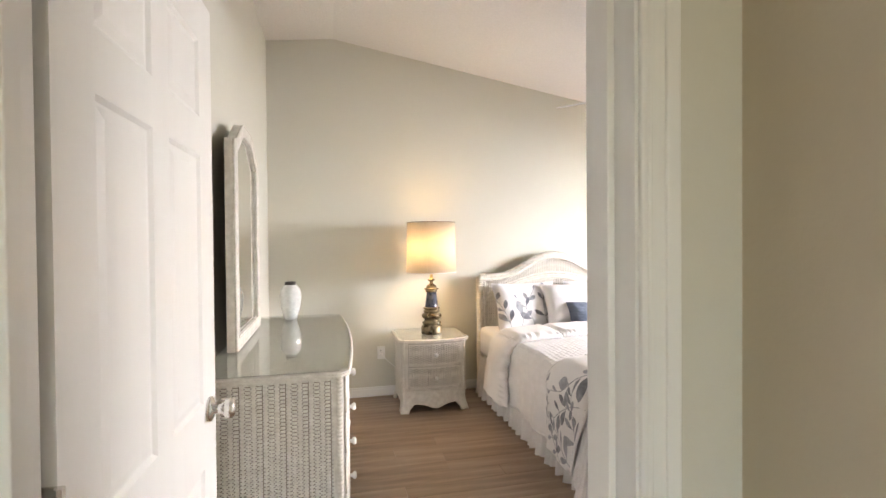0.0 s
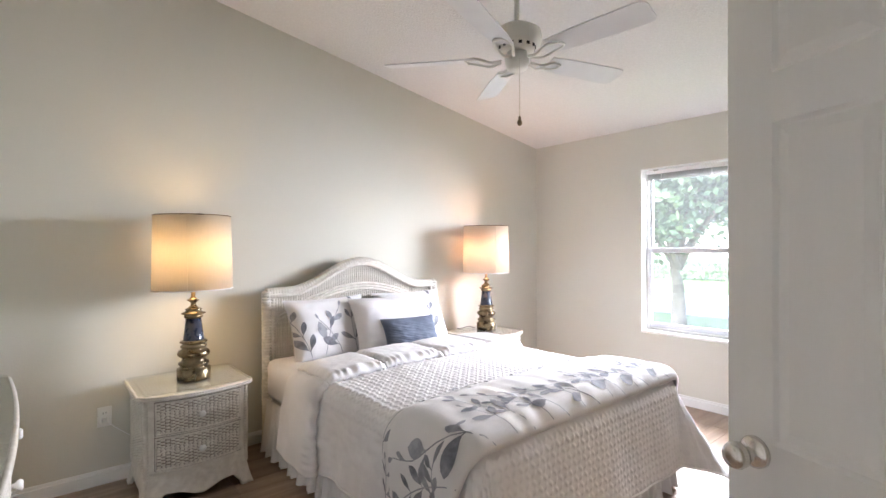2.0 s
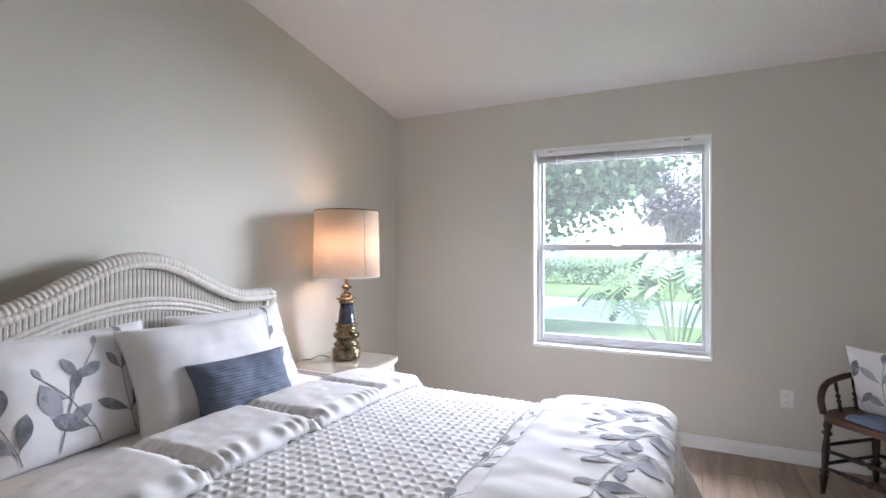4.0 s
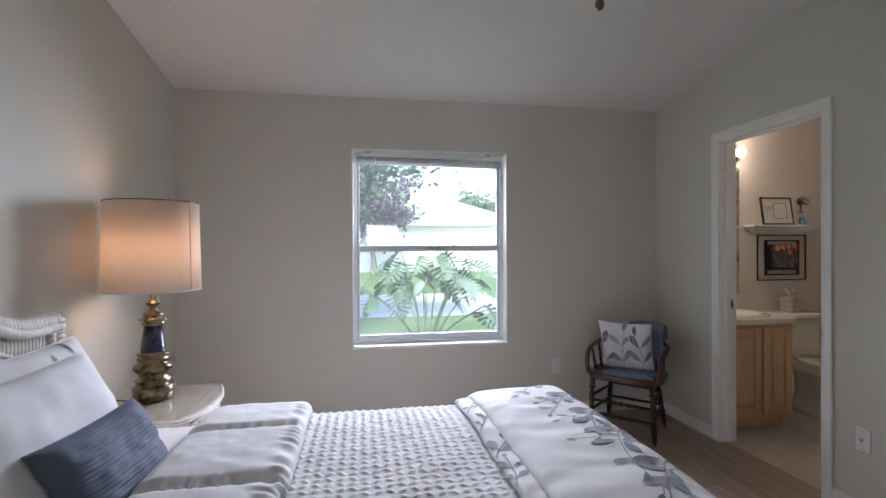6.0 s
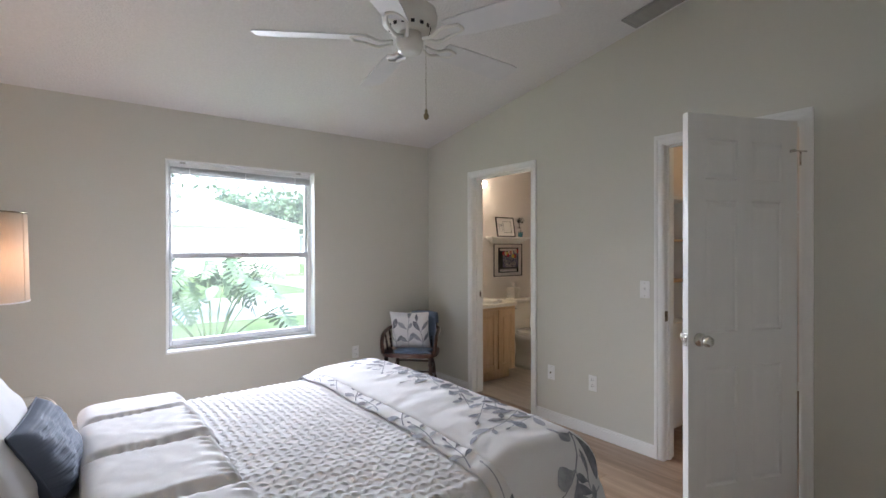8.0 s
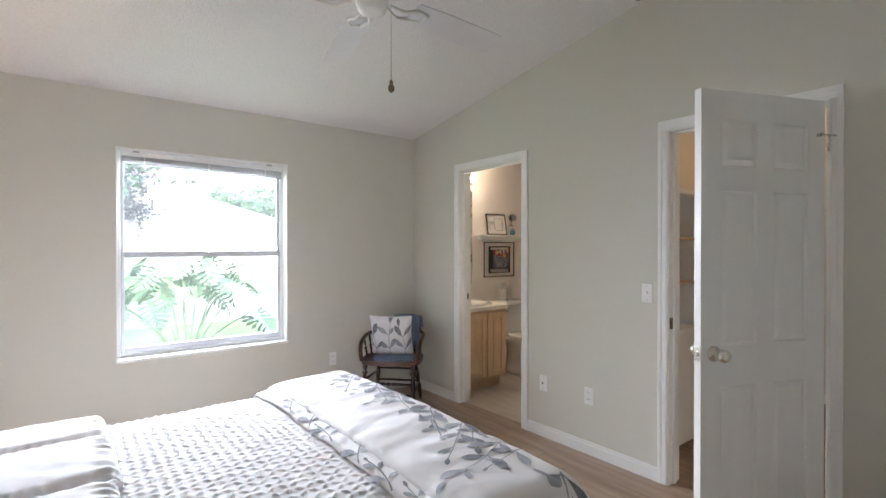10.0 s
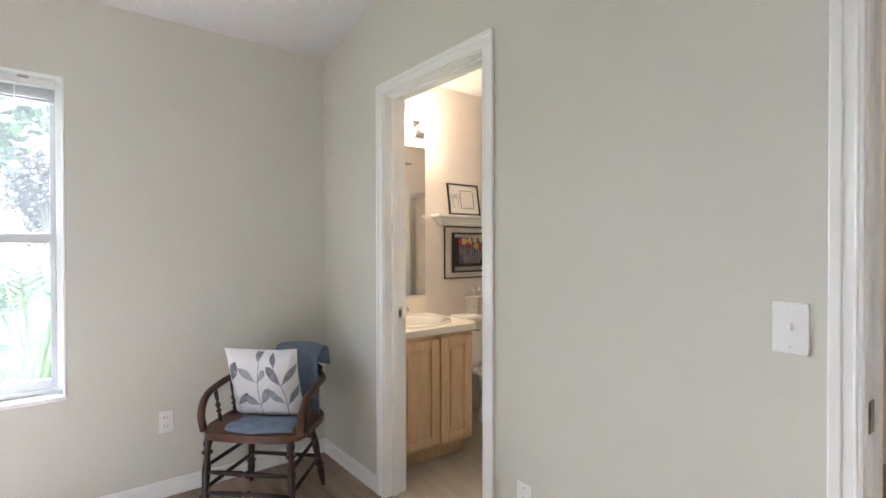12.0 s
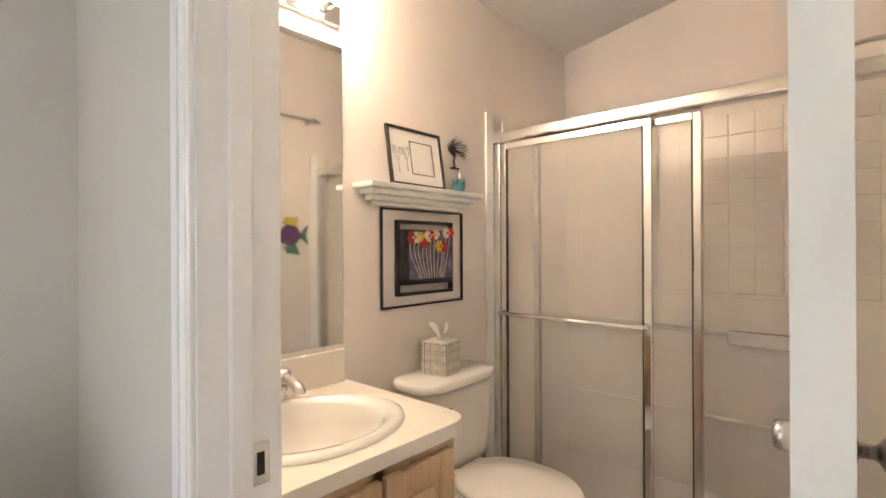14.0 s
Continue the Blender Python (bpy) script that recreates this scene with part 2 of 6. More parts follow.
def boxed(*args):
    return box(bmesh.new(), *args)


def lathe(bm, prof, seg=24, at=(0, 0, 0), m=None):
    """Turns (radius, height) pairs round the z axis."""
    m = m or Matrix.Identity(4)
    rings = []
    for r, z in prof:
        rings.append([bm.verts.new(m @ Vector((at[0] + r * math.cos(2 * math.pi * k / seg), at[1] + r * math.sin(2 * math.pi * k / seg), at[2] + z))) for k in range(seg)])
    for a, b in zip(rings, rings[1:]):
        for k in range(seg):
            bm.faces.new((a[k], a[(k + 1) % seg], b[(k + 1) % seg], b[k]))
    bm.faces.new(rings[0][::-1])
    bm.faces.new(rings[-1])
    return bm


def tube(bm, pts, radius, seg=8):
    """A round bar along points; radius is a number or one for each point."""
    pts = [Vector(p) for p in pts]
    rad = radius if isinstance(radius, (list, tuple)) else [radius] * len(pts)
    rings, up = [], None
    for k, p in enumerate(pts):
        d = (pts[min(k + 1, len(pts) - 1)] - pts[max(k - 1, 0)]).normalized()
        if up is None:
            up = d.orthogonal().normalized()
        up = (up - d * up.dot(d))
        up = up.normalized() if up.length > 1e-6 else d.orthogonal().normalized()
        side = d.cross(up)
        rings.append([bm.verts.new(p + rad[k] * (math.cos(2 * math.pi * j / seg) * up + math.sin(2 * math.pi * j / seg) * side)) for j in range(seg)])
    for a, b in zip(rings, rings[1:]):
        for j in range(seg):
            bm.faces.new((a[j], a[(j + 1) % seg], b[(j + 1) % seg], b[j]))
    bm.faces.new(rings[0][::-1])
    bm.faces.new(rings[-1])
    return bm


def curve_points(ctrl, n=24):
    """Points on a smooth line through the control points."""
    c = [Vector(p) for p in ctrl]
    c = [2 * c[0] - c[1]] + c + [2 * c[-1] - c[-2]]
    out = []
    for k in range(1, len(c) - 2):
        for j in range(n):
            t = j / n
            a, b, d, e = c[k - 1], c[k], c[k + 1], c[k + 2]
            out.append(0.5 * ((2 * b) + (d - a) * t + (2 * a - 5 * b + 4 * d - e) * t * t + (3 * b - a - 3 * d + e) * t ** 3))
    return out + [c[-2]]


def prism(bm, outline, z0, z1, bevel=0.0):
    """An upright slab on a plan outline."""
    lo = [bm.verts.new((x, y, z0)) for x, y in outline]
    hi = [bm.verts.new((x, y, z1)) for x, y in outline]
    n = len(lo)
    for k in range(n):
        bm.faces.new((lo[k], lo[(k + 1) % n], hi[(k + 1) % n], hi[k]))
    bm.faces.new(lo[::-1])
    top = bm.faces.new(hi)
    if bevel:
        bmesh.ops.bevel(bm, geom=list(top.edges), offset=bevel, segments=2, profile=0.5, affect='EDGES')
    return bm


def grid_faces(n, m, start=0):
    return [(start + i * m + j, start + (i + 1) * m + j, start + (i + 1) * m + j + 1, start + i * m + j + 1) for i in range(n - 1) for j in range(m - 1)]


def sheet(name, fn, us, vs, material, parent=None, label="", thick=0.0):
    """A surface fn(u, v) as one mesh, with thickness where given."""
    verts = [fn(u, v) for u in us for v in vs]
    ob = mesh_part(name, verts, grid_faces(len(us), len(vs)), material, parent, label)
    if thick:
        s = ob.modifiers.new("thickness", 'SOLIDIFY')
        s.thickness, s.offset = thick, -1
    return ob


def span(a, b, n):
    return [a + (b - a) * k / (n - 1) for k in range(n)]


def smooth01(t):
    t = max(0.0, min(1.0, t))
    return t * t * (3 - 2 * t)


def weave(u, v, p=0.021, q=0.0145):
    """Relief of wicker: weavers that pass before and behind upright stakes."""
    k = math.floor(u / p)
    a = abs(math.sin(math.pi * u / p))
    return 0.0075 * (a ** 0.6) * (0.55 + 0.45 * math.cos(2 * math.pi * v / q + math.pi * k))


def wicker_panel(name, origin, udir, vdir, w, h, parent, bow=0.0, step=0.0029, relief=None):
    """A woven panel; its outside looks along udir x vdir."""
    o, ud, vd = Vector(origin), Vector(udir), Vector(vdir)
    nrm = ud.cross(vd)
    relief = relief or weave

    def fn(u, v):
        return o + ud * u + vd * v + nrm * (0.002 + relief(u, v) + bow * (1 - (2 * u / w - 1) ** 2))
    back = [o + ud * u + vd * v + nrm * 0.0008 for u, v in ((0, 0), (w, 0), (w, h), (0, h))]
    ob = woven(name, fn, span(0, w, int(w / step) + 2), span(0, h, int(h / step) + 2), parent, relief)
    # flat dark sheet behind the weave paints the shade seen through its gaps
    mesh_part("gap_shade", back, [(0, 1, 2, 3)], GAPSHADE, ob, "dark sheet painting the shade between strands", smooth=False)
    return ob


def woven(name, fn, us, vs, parent, relief):
    """Strands with real gaps: the cloth fn, open where the weave lies deepest."""
    u0, v0 = us[0], vs[0]
    m = len(vs)
    keep = []
    for f in grid_faces(len(us), m):
        u, v = us[f[0] // m] + (us[1] - us[0]) / 2, vs[f[0] % m] + (vs[1] - vs[0]) / 2
        if relief(u - u0, v - v0) > 0.0008:
            keep.append(f)
    return mesh_part(name, [fn(u, v) for u in us for v in vs], keep, WICKER, parent)


def coil(bm, pts, r, pitch=0.02):
    """A rod wrapped with cane: a tube with ridges along it."""
    fine, acc = [], 0.0
    pts = [Vector(p) for p in pts]
    for a, b in zip(pts, pts[1:]):
        n = max(1, int((b - a).length / (pitch / 4)))
        fine += [a.lerp(b, k / n) for k in range(n)]
    fine.append(pts[-1])
    rad = []
    for k, p in enumerate(fine):
        if k:
            acc += (p - fine[k - 1]).length
        rad.append(r * (0.82 + 0.24 * abs(math.sin(math.pi * acc / pitch))))
    return tube(bm, fine, rad, 8)


def lens_leaf(length, width, n=9):
    """Outline of a stalked leaf, widest past its middle, as rows of three points from stalk to tip."""
    rows = []
    for k in range(n):
        t = k / (n - 1)
        q = max(0.0, (t - 0.16) / 0.84)
        w = width * 0.5 * math.sin(math.pi * q ** 1.15) ** 0.75 if 0 < q < 1 else 0.0
        w = max(w, 0.0016 if t < 0.5 else 0.0004)
        rows.append(((t * length, -w), (t * length, 0.0), (t * length, w)))
    return rows


def leaf_print(name, fn, sprigs, parent, lift=0.0025, material=None):
    """Printed sprigs of leaves that lie on the cloth fn(a, b). A sprig: (a, b, angle, length, leaf length)."""
    verts, faces = [], []
    rnd = random.Random(len(sprigs) * 7 + 3)

    def put(a, b):
        e = 0.004
        p = Vector(fn(a, b))
        nr = (Vector(fn(a + e, b)) - p).cross(Vector(fn(a, b + e)) - p)
        return p + nr.normalized() * lift if nr.length > 1e-12 else p

    def strip(rows):
        s = len(verts)
        for row in rows:
            verts.extend(put(*q) for q in row)
        faces.extend(grid_faces(len(rows), len(rows[0]), s))

    for a0, b0, ang, length, leaf in sprigs:
        bend = rnd.uniform(-0.5, 0.5)
        pts = []
        for k in range(11):
            t = k / 10
            g = ang + bend * t
            pts.append((a0 + length * t * math.cos(g), b0 + length * t * math.sin(g), g))
        strip([((x - 0.0022 * math.sin(g), y + 0.0022 * math.cos(g)), (x + 0.0022 * math.sin(g), y - 0.0022 * math.cos(g))) for x, y, g in pts])
        n = max(3, int(length / (leaf * 0.72)))
        for k in range(1, n + 1):
            x, y, g = pts[min(10, round(10 * k / n))]
            for side in ((1, -1) if k < n else (0,)):
                if side and rnd.random() < 0.12:
                    continue
                sz = leaf * rnd.uniform(0.70, 1.2) * (1.15 - 0.60 * k / n)
                h = g + side * rnd.uniform(0.55, 0.95)
                c, s = math.cos(h), math.sin(h)
                strip([[(x + u * c - v * s, y + u * s + v * c) for u, v in row] for row in lens_leaf(sz, sz * rnd.uniform(0.30, 0.44))])
    return mesh_part(name, verts, faces, material or LEAFGREY, parent, "grey watercolour leaf sprigs")

# ---- structure ----
N, S, E, W = 4.29, 0.63, 4.515, -0.36          # faces of the bedroom walls
LOW, SLOPE, PEAK = 2.435, 0.170, 0.20          # ceiling at the window wall, its rise, and where it turns
OPEN_H = 2.035                                   # height of the door openings
DOORS = {"entry": (-0.205, 0.545), "closet": (1.212, 1.937), "bath": (3.072, 3.80)}
WIN = (1.898, 3.086, 0.574, 2.057)


def ceiling_at(x):
    return LOW + SLOPE * (E - x) if x > PEAK else LOW + SLOPE * (E - PEAK) - 0.11 * (PEAK - x)


def wall(name, pieces, material, label):
    bm = bmesh.new()
    for p in pieces:
        box(bm, *p)
    return tagged(part(name, bm, material), label, "wall", kind="structure")


TOPZ = 3.45
xs = [W - 0.12]
south = []
for a, b in DOORS.values():
    south.append((xs[-1], a - 0.018, S - 0.12, S, 0, TOPZ))
    south.append((a - 0.018, b + 0.018, S - 0.12, S, OPEN_H + 0.018, TOPZ))
    xs.append(b + 0.018)
south.append((xs[-1], E + 0.14, S - 0.12, S, 0, TOPZ))
wall("wall_south", south, WALL, "cream painted wall with three door openings")
wall("wall_north", [(W - 0.12, E + 0.14, N, N + 0.12, 0, TOPZ)], WALL, "cream painted wall behind the bed")
wall("wall_west", [(W - 0.12, W, -3.0, S - 0.12, 0, TOPZ), (W - 0.12, W, S, N, 0, TOPZ)], WALL, "cream painted wall behind the dresser")
wall("wall_east", [(E, E + 0.14, -1.89, S - 0.12, 0, TOPZ), (E, E + 0.14, S, WIN[0], 0, TOPZ), (E, E + 0.14, WIN[1], N, 0, TOPZ),
                   (E, E + 0.14, WIN[0], WIN[1], -0.1, WIN[2]), (E, E + 0.14, WIN[0], WIN[1], WIN[3], TOPZ)], WALL, "cream painted wall with the window")
wall("wall_closet_back", [(0.84, 2.84, -1.99, -1.87, 0, TOPZ)], BATHWALL, "cream painted back wall of the closet")
wall("wall_bath_back", [(2.96, E + 0.14, -1.89, -1.77, 0, TOPZ)], BATHWALL, "cream painted wall above the shower")
wall("wall_bath_west", [(2.84, 2.96, -1.99, S - 0.12, 0, TOPZ)], BATHWALL, "cream painted wall between closet and bath")
# the end wall and its opening are unseen, added to let fill light in
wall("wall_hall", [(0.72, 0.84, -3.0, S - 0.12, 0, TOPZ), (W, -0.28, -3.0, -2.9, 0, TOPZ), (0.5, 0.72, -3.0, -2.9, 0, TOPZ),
                   (-0.28, 0.5, -3.0, -2.9, 2.1, TOPZ), (-0.28, 0.5, -3.0, -2.9, 0, 0.7)], HALLWALL, "cream painted hall walls with an added, unseen end opening")
# thin face of warmer paint on the bath side of the two shared walls
wall("wall_bath_lining", [(E - 0.025, E, -1.77, S - 0.12, 0, TOPZ), (2.96, 3.054, S - 0.126, S - 0.12, 0, TOPZ),
                          (3.818, E - 0.025, S - 0.126, S - 0.12, 0, TOPZ)], BATHWALL, "warm cream painted bath wall")

bm = bmesh.new()
prof = [(W - 0.1, ceiling_at(W - 0.1)), (PEAK, ceiling_at(PEAK)), (E + 0.1, ceiling_at(E + 0.1))]
rows = [[bm.verts.new((x, y, z + dz)) for x, z in prof] for y, dz in ((-3.0, 0), (N + 0.1, 0), (N + 0.1, 0.1), (-3.0, 0.1))]
for k in range(4):
    a, b = rows[k], rows[(k + 1) % 4]
    for j in range(2):
        bm.faces.new((a[j], a[j + 1], b[j + 1], b[j]))
for j in (0, 2):
    bm.faces.new([r[j] for r in rows])
tagged(part("ceiling", bm, CEIL), "white sloped ceiling with knock-down texture", "ceiling", kind="structure")

floor = tagged(part("floor", boxed(W - 0.12, E + 0.14, -3.0, N + 0.12, -0.12, -0.012), SLAB), "brown wood-look laminate floor", "floor", kind="structure")

# window: white reveal and sill, aluminium single-hung sashes, clear panes
win = thing("window_1", "white single-hung window with raised blind, daylight outside", "window", kind="structure")
y0, y1, z0, z1 = WIN
bm = bmesh.new()
box(bm, E - 0.004, E + 0.085, y0, y0 + 0.012, z0, z1, 0.003)
box(bm, E - 0.004, E + 0.085, y1 - 0.012, y1, z0, z1, 0.003)
box(bm, E - 0.004, E + 0.085, y0 + 0.012, y1 - 0.012, z1 - 0.012, z1, 0.003)
part("reveal", bm, TRIM, win)
part("window_sill", boxed(E - 0.014, E + 0.085, y0, y1, z0, z0 + 0.022, 0.004), TRIM, win, "white marble sill")
FRAMEX = E + 0.085
bm = bmesh.new()
for a in ((y0, y0 + 0.035, z0, z1), (y1 - 0.035, y1, z0, z1), (y0 + 0.035, y1 - 0.035, z1 - 0.04, z1), (y0 + 0.035, y1 - 0.035, z0, z0 + 0.045)):
    box(bm, FRAMEX, FRAMEX + 0.05, *a, 0.004)
part("window_frame", bm, TRIM, win)
zm = 1.32
for nm, zz0, zz1, dx in (("lower_sash", z0 + 0.045, zm + 0.02, 0.002), ("upper_sash", zm - 0.02, z1 - 0.04, 0.026)):
    bm = bmesh.new()
    for a in ((y0 + 0.035, y0 + 0.058, zz0, zz1), (y1 - 0.058, y1 - 0.035, zz0, zz1), (y0 + 0.058, y1 - 0.058, zz1 - 0.044, zz1), (y0 + 0.058, y1 - 0.058, zz0, zz0 + 0.044)):
        box(bm, FRAMEX - 0.004 + dx, FRAMEX + 0.018 + dx, *a, 0.003)
    sash = part(nm, bm, SASH, win, "grey-white aluminium sash")
    pane = part("pane", boxed(FRAMEX + 0.005 + dx, FRAMEX + 0.009 + dx, y0 + 0.056, y1 - 0.056, zz0 + 0.02, zz1 - 0.02), WINDOWGLASS, sash)
    pane.visible_shadow = False
part("sash_lock", boxed(FRAMEX - 0.016, FRAMEX - 0.003, 2.46, 2.52, zm + 0.005, zm + 0.02, 0.003), NICKEL, win)


def casing(name, a, b, y, out):
    """White moulded trim round an opening, on the wall face y; out is +1 or -1."""
    t = thing(name, "white moulded wooden door casing", "door trim", kind="structure")
    for nm, x0, x1, zz0, zz1 in (("left_casing", a - 0.062, a - 0.005, 0, OPEN_H + 0.005), ("right_casing", b + 0.005, b + 0.062, 0, OPEN_H + 0.005), ("head_casing", a - 0.062, b + 0.062, OPEN_H + 0.005, OPEN_H + 0.062)):
        bm = bmesh.new()

        def slab(u0, u1, v0, v1, d):
            lo, hi = sorted((y, y + out * d))
            box(bm, u0, u1, lo, hi, v0, v1, 0.003)
        slab(x0, x1, zz0, zz1, 0.011)
        if nm == "head_casing":
            slab(x0 - 0.001, x1 + 0.001, zz1 - 0.022, zz1 + 0.001, 0.015)
            slab(x0 + 0.04, x1 - 0.04, zz0 + 0.008, zz0 + 0.016, 0.013)
        else:
            o0, o1 = (x0 - 0.001, x0 + 0.022) if nm == "left_casing" else (x1 - 0.022, x1 + 0.001)
            i0, i1 = (x1 - 0.016, x1 - 0.008) if nm == "left_casing" else (x0 + 0.008, x0 + 0.016)
            slab(o0, o1, zz0, zz1 + 0.03, 0.015)
            slab(i0, i1, zz0, zz1, 0.013)
        part(nm, bm, TRIM, t)
    return t


def jambs(name, a, b, stop, left_stop=True):
    t = thing(name, "white painted door jamb with stop", "door jamb", kind="structure")
    for nm, q in (("left_jamb", (a - 0.018, a, 0, OPEN_H)), ("right_jamb", (b, b + 0.018, 0, OPEN_H)), ("head_jamb", (a - 0.018, b + 0.018, OPEN_H, OPEN_H + 0.018))):
        bm = boxed(q[0], q[1], S - 0.122, S + 0.002, q[2], q[3])
        s0, s1 = stop
        if nm == "left_jamb" and left_stop:
            box(bm, a - 0.001, a + 0.011, s0, s1, 0, OPEN_H, 0.002)
        elif nm == "right_jamb":
            box(bm, b - 0.011, b + 0.001, s0, s1, 0, OPEN_H, 0.002)
        elif nm == "head_jamb":
            box(bm, a, b, s0, s1, OPEN_H - 0.011, OPEN_H + 0.001, 0.002)
        part(nm, bm, TRIM, t)
    return t


for key, (a, b) in DOORS.items():
    casing("door_trim", a, b, S, 1)
    casing("door_trim", a, b, S - 0.12, -1)
    jambs("door_frame", a, b, (S - 0.075, S - 0.042), key != "bath")

KNOB = [(0.033, 0.0), (0.033, 0.006), (0.027, 0.010), (0.013, 0.014), (0.012, 0.032), (0.016, 0.038), (0.026, 0.044), (0.028, 0.056), (0.024, 0.066), (0.012, 0.069)]


def six_panel_door(name, label, w, at, turn, stop=False):
    """A moulded six-panel leaf. It runs along x from its hinges, and is 35 mm thick about y = 0."""
    h, th = 2.02, 0.0175
    t = thing(name, label, "door", at, turn, kind="structure")
    st = w * 0.15
    cols = [(st, w / 2 - 0.045), (w / 2 + 0.045, w - st)]
    bands = [(0.20, 0.78), (0.95, 1.60), (1.70, 1.90)]
    ux = sorted({0.0, w, *[q for c in cols for q in c]})
    uz = sorted({0.0, h, *[q for c in bands for q in c]})
    bm = bmesh.new()
    inset = []
    vs = {}
    for side in (-1, 1):
        for x in ux:
            for z in uz:
                vs[side, x, z] = bm.verts.new((x, side * th, z + 0.008))
    for side in (-1, 1):
        for i in range(len(ux) - 1):
            for j in range(len(uz) - 1):
                f = bm.faces.new([vs[side, ux[i], uz[j]], vs[side, ux[i + 1], uz[j]], vs[side, ux[i + 1], uz[j + 1]], vs[side, ux[i], uz[j + 1]]])
                if any(abs(ux[i] - c[0]) < 1e-6 for c in cols) and any(abs(uz[j] - c[0]) < 1e-6 for c in bands):
                    inset.append(f)
    rim = [(x, 0.0) for x in ux] + [(w, z) for z in uz[1:]] + [(x, h) for x in ux[-2::-1]] + [(0.0, z) for z in uz[-2:0:-1]]
    for (x, z), (x2, z2) in zip(rim, rim[1:] + rim[:1]):
        bm.faces.new((vs[-1, x, z], vs[-1, x2, z2], vs[1, x2, z2], vs[1, x, z]))
    bmesh.ops.recalc_face_normals(bm, faces=bm.faces)
    for wide, deep in ((0.012, -0.007), (0.006, 0.0), (0.028, 0.005)):
        bmesh.ops.inset_individual(bm, faces=inset, thickness=wide, depth=deep)
    part("leaf", bm, DOOR, t)
    for side in (-1, 1):
        bm = bmesh.new()
        lathe(bm, KNOB, 24, m=pose(w - 0.065, side * th, 0.93, -90 * side, 0, 0))
        part("knob", bm, NICKEL, t, "satin nickel knob", smooth=True)
    part("latch_plate", boxed(w - 0.001, w + 0.002, -0.012, 0.012, 0.90, 0.96, 0.001), NICKEL, t)
    part("latch", boxed(w, w + 0.012, -0.007, 0.007, 0.92, 0.94, 0.003), NICKEL, t)
    for z in (0.22, 1.02, 1.80):
        bm = bmesh.new()
        tube(bm, [(-0.006, -th - 0.005, z - 0.045), (-0.006, -th - 0.005, z + 0.045)], 0.007, 8)
        box(bm, -0.003, 0.0, -th, th, z - 0.045, z + 0.045)
        part("hinge", bm, NICKEL, t, smooth=False)
    if stop:
        bm = tube(bmesh.new(), [(-0.006, th + 0.012, 1.80), (-0.006, th + 0.012, 1.875)], 0.005, 8)
        tube(bm, [(-0.045, th + 0.020, 1.872), (0.045, th + 0.016, 1.872)], 0.004, 8)
        tube(bm, [(0.045, th + 0.002, 1.872), (0.045, th + 0.022, 1.872)], 0.008, 10)
        part("hinge_stop", bm, NICKEL, t, "nickel hinge-pin door stop", smooth=True)
    return t


six_panel_door("door_1", "white six-panel entry door standing open beside dresser", 0.76, (-0.218, 0.660, 0), 88)
six_panel_door("door_2", "white six-panel closet door standing open into bedroom", 0.68, (1.226, 0.662, 0), 67.6, True)
six_panel_door("door_3", "white six-panel bath door opened into bathroom", 0.70, (3.1155, 0.497, 0), -87.6)
part_plate = thing("strike_plate", "small brass strike plate on door jamb", "strike plate")
part("plate", boxed(3.797, 3.8015, S - 0.105, S - 0.075, 0.90, 0.965, 0.001), NICKEL, part_plate)
part("latch_hole", boxed(3.796, 3.7985, S - 0.096, S - 0.084, 0.915, 0.95), BLACK, part_plate)
plate = thing("strike_plate", "small brass strike plate on door jamb", "strike plate")
part("plate", boxed(1.934, 1.9385, S - 0.04, S - 0.006, 0.90, 0.965, 0.001), BRASS, plate)

base = thing("baseboard", "white moulded baseboard along the walls", "baseboard", kind="structure")


def skirting(x0, x1, y0, y1):
    """One run along a wall; the face is the side away from the wall."""
    bm = boxed(x0, x1, y0, y1, 0, 0.066, 0.002)
    if x1 - x0 > y1 - y0:
        mid = (0.005, 0.0) if abs(y0 - S) < 0.01 or abs(y0 + 1.87) < 0.01 else (0.0, 0.005)
        box(bm, x0, x1, y0 + mid[1], y1 - mid[0], 0.066, 0.086, 0.003)
    else:
        mid = (0.005, 0.0) if abs(x0 - W) < 0.01 or abs(x0 - 0.84) < 0.01 else (0.0, 0.005)
        box(bm, x0 + mid[1], x1 - mid[0], y0, y1, 0.066, 0.086, 0.003)
    part("baseboard_run", bm, TRIM, base)


skirting(W, E, N - 0.013, N)
skirting(W, W + 0.013, S, N - 0.013)
skirting(E - 0.013, E, S, N - 0.013)
for a, b in ((W + 0.013, DOORS["entry"][0] - 0.063), (DOORS["entry"][1] + 0.063, DOORS["closet"][0] - 0.063), (DOORS["closet"][1] + 0.063, DOORS["bath"][0] - 0.063), (DOORS["bath"][1] + 0.063, E - 0.013)):
    skirting(a, b, S, S + 0.013)
skirting(0.84, 2.84, -1.87, -1.857)
skirting(2.827, 2.84, -1.857, S - 0.12)
skirting(0.84, 0.853, -1.857, S - 0.12)

# ---- bed ----
BX, HW, FOOT, TOP = 2.245, 0.80, 2.10, 0.625     # bed axis, half width, foot, height of the mattress


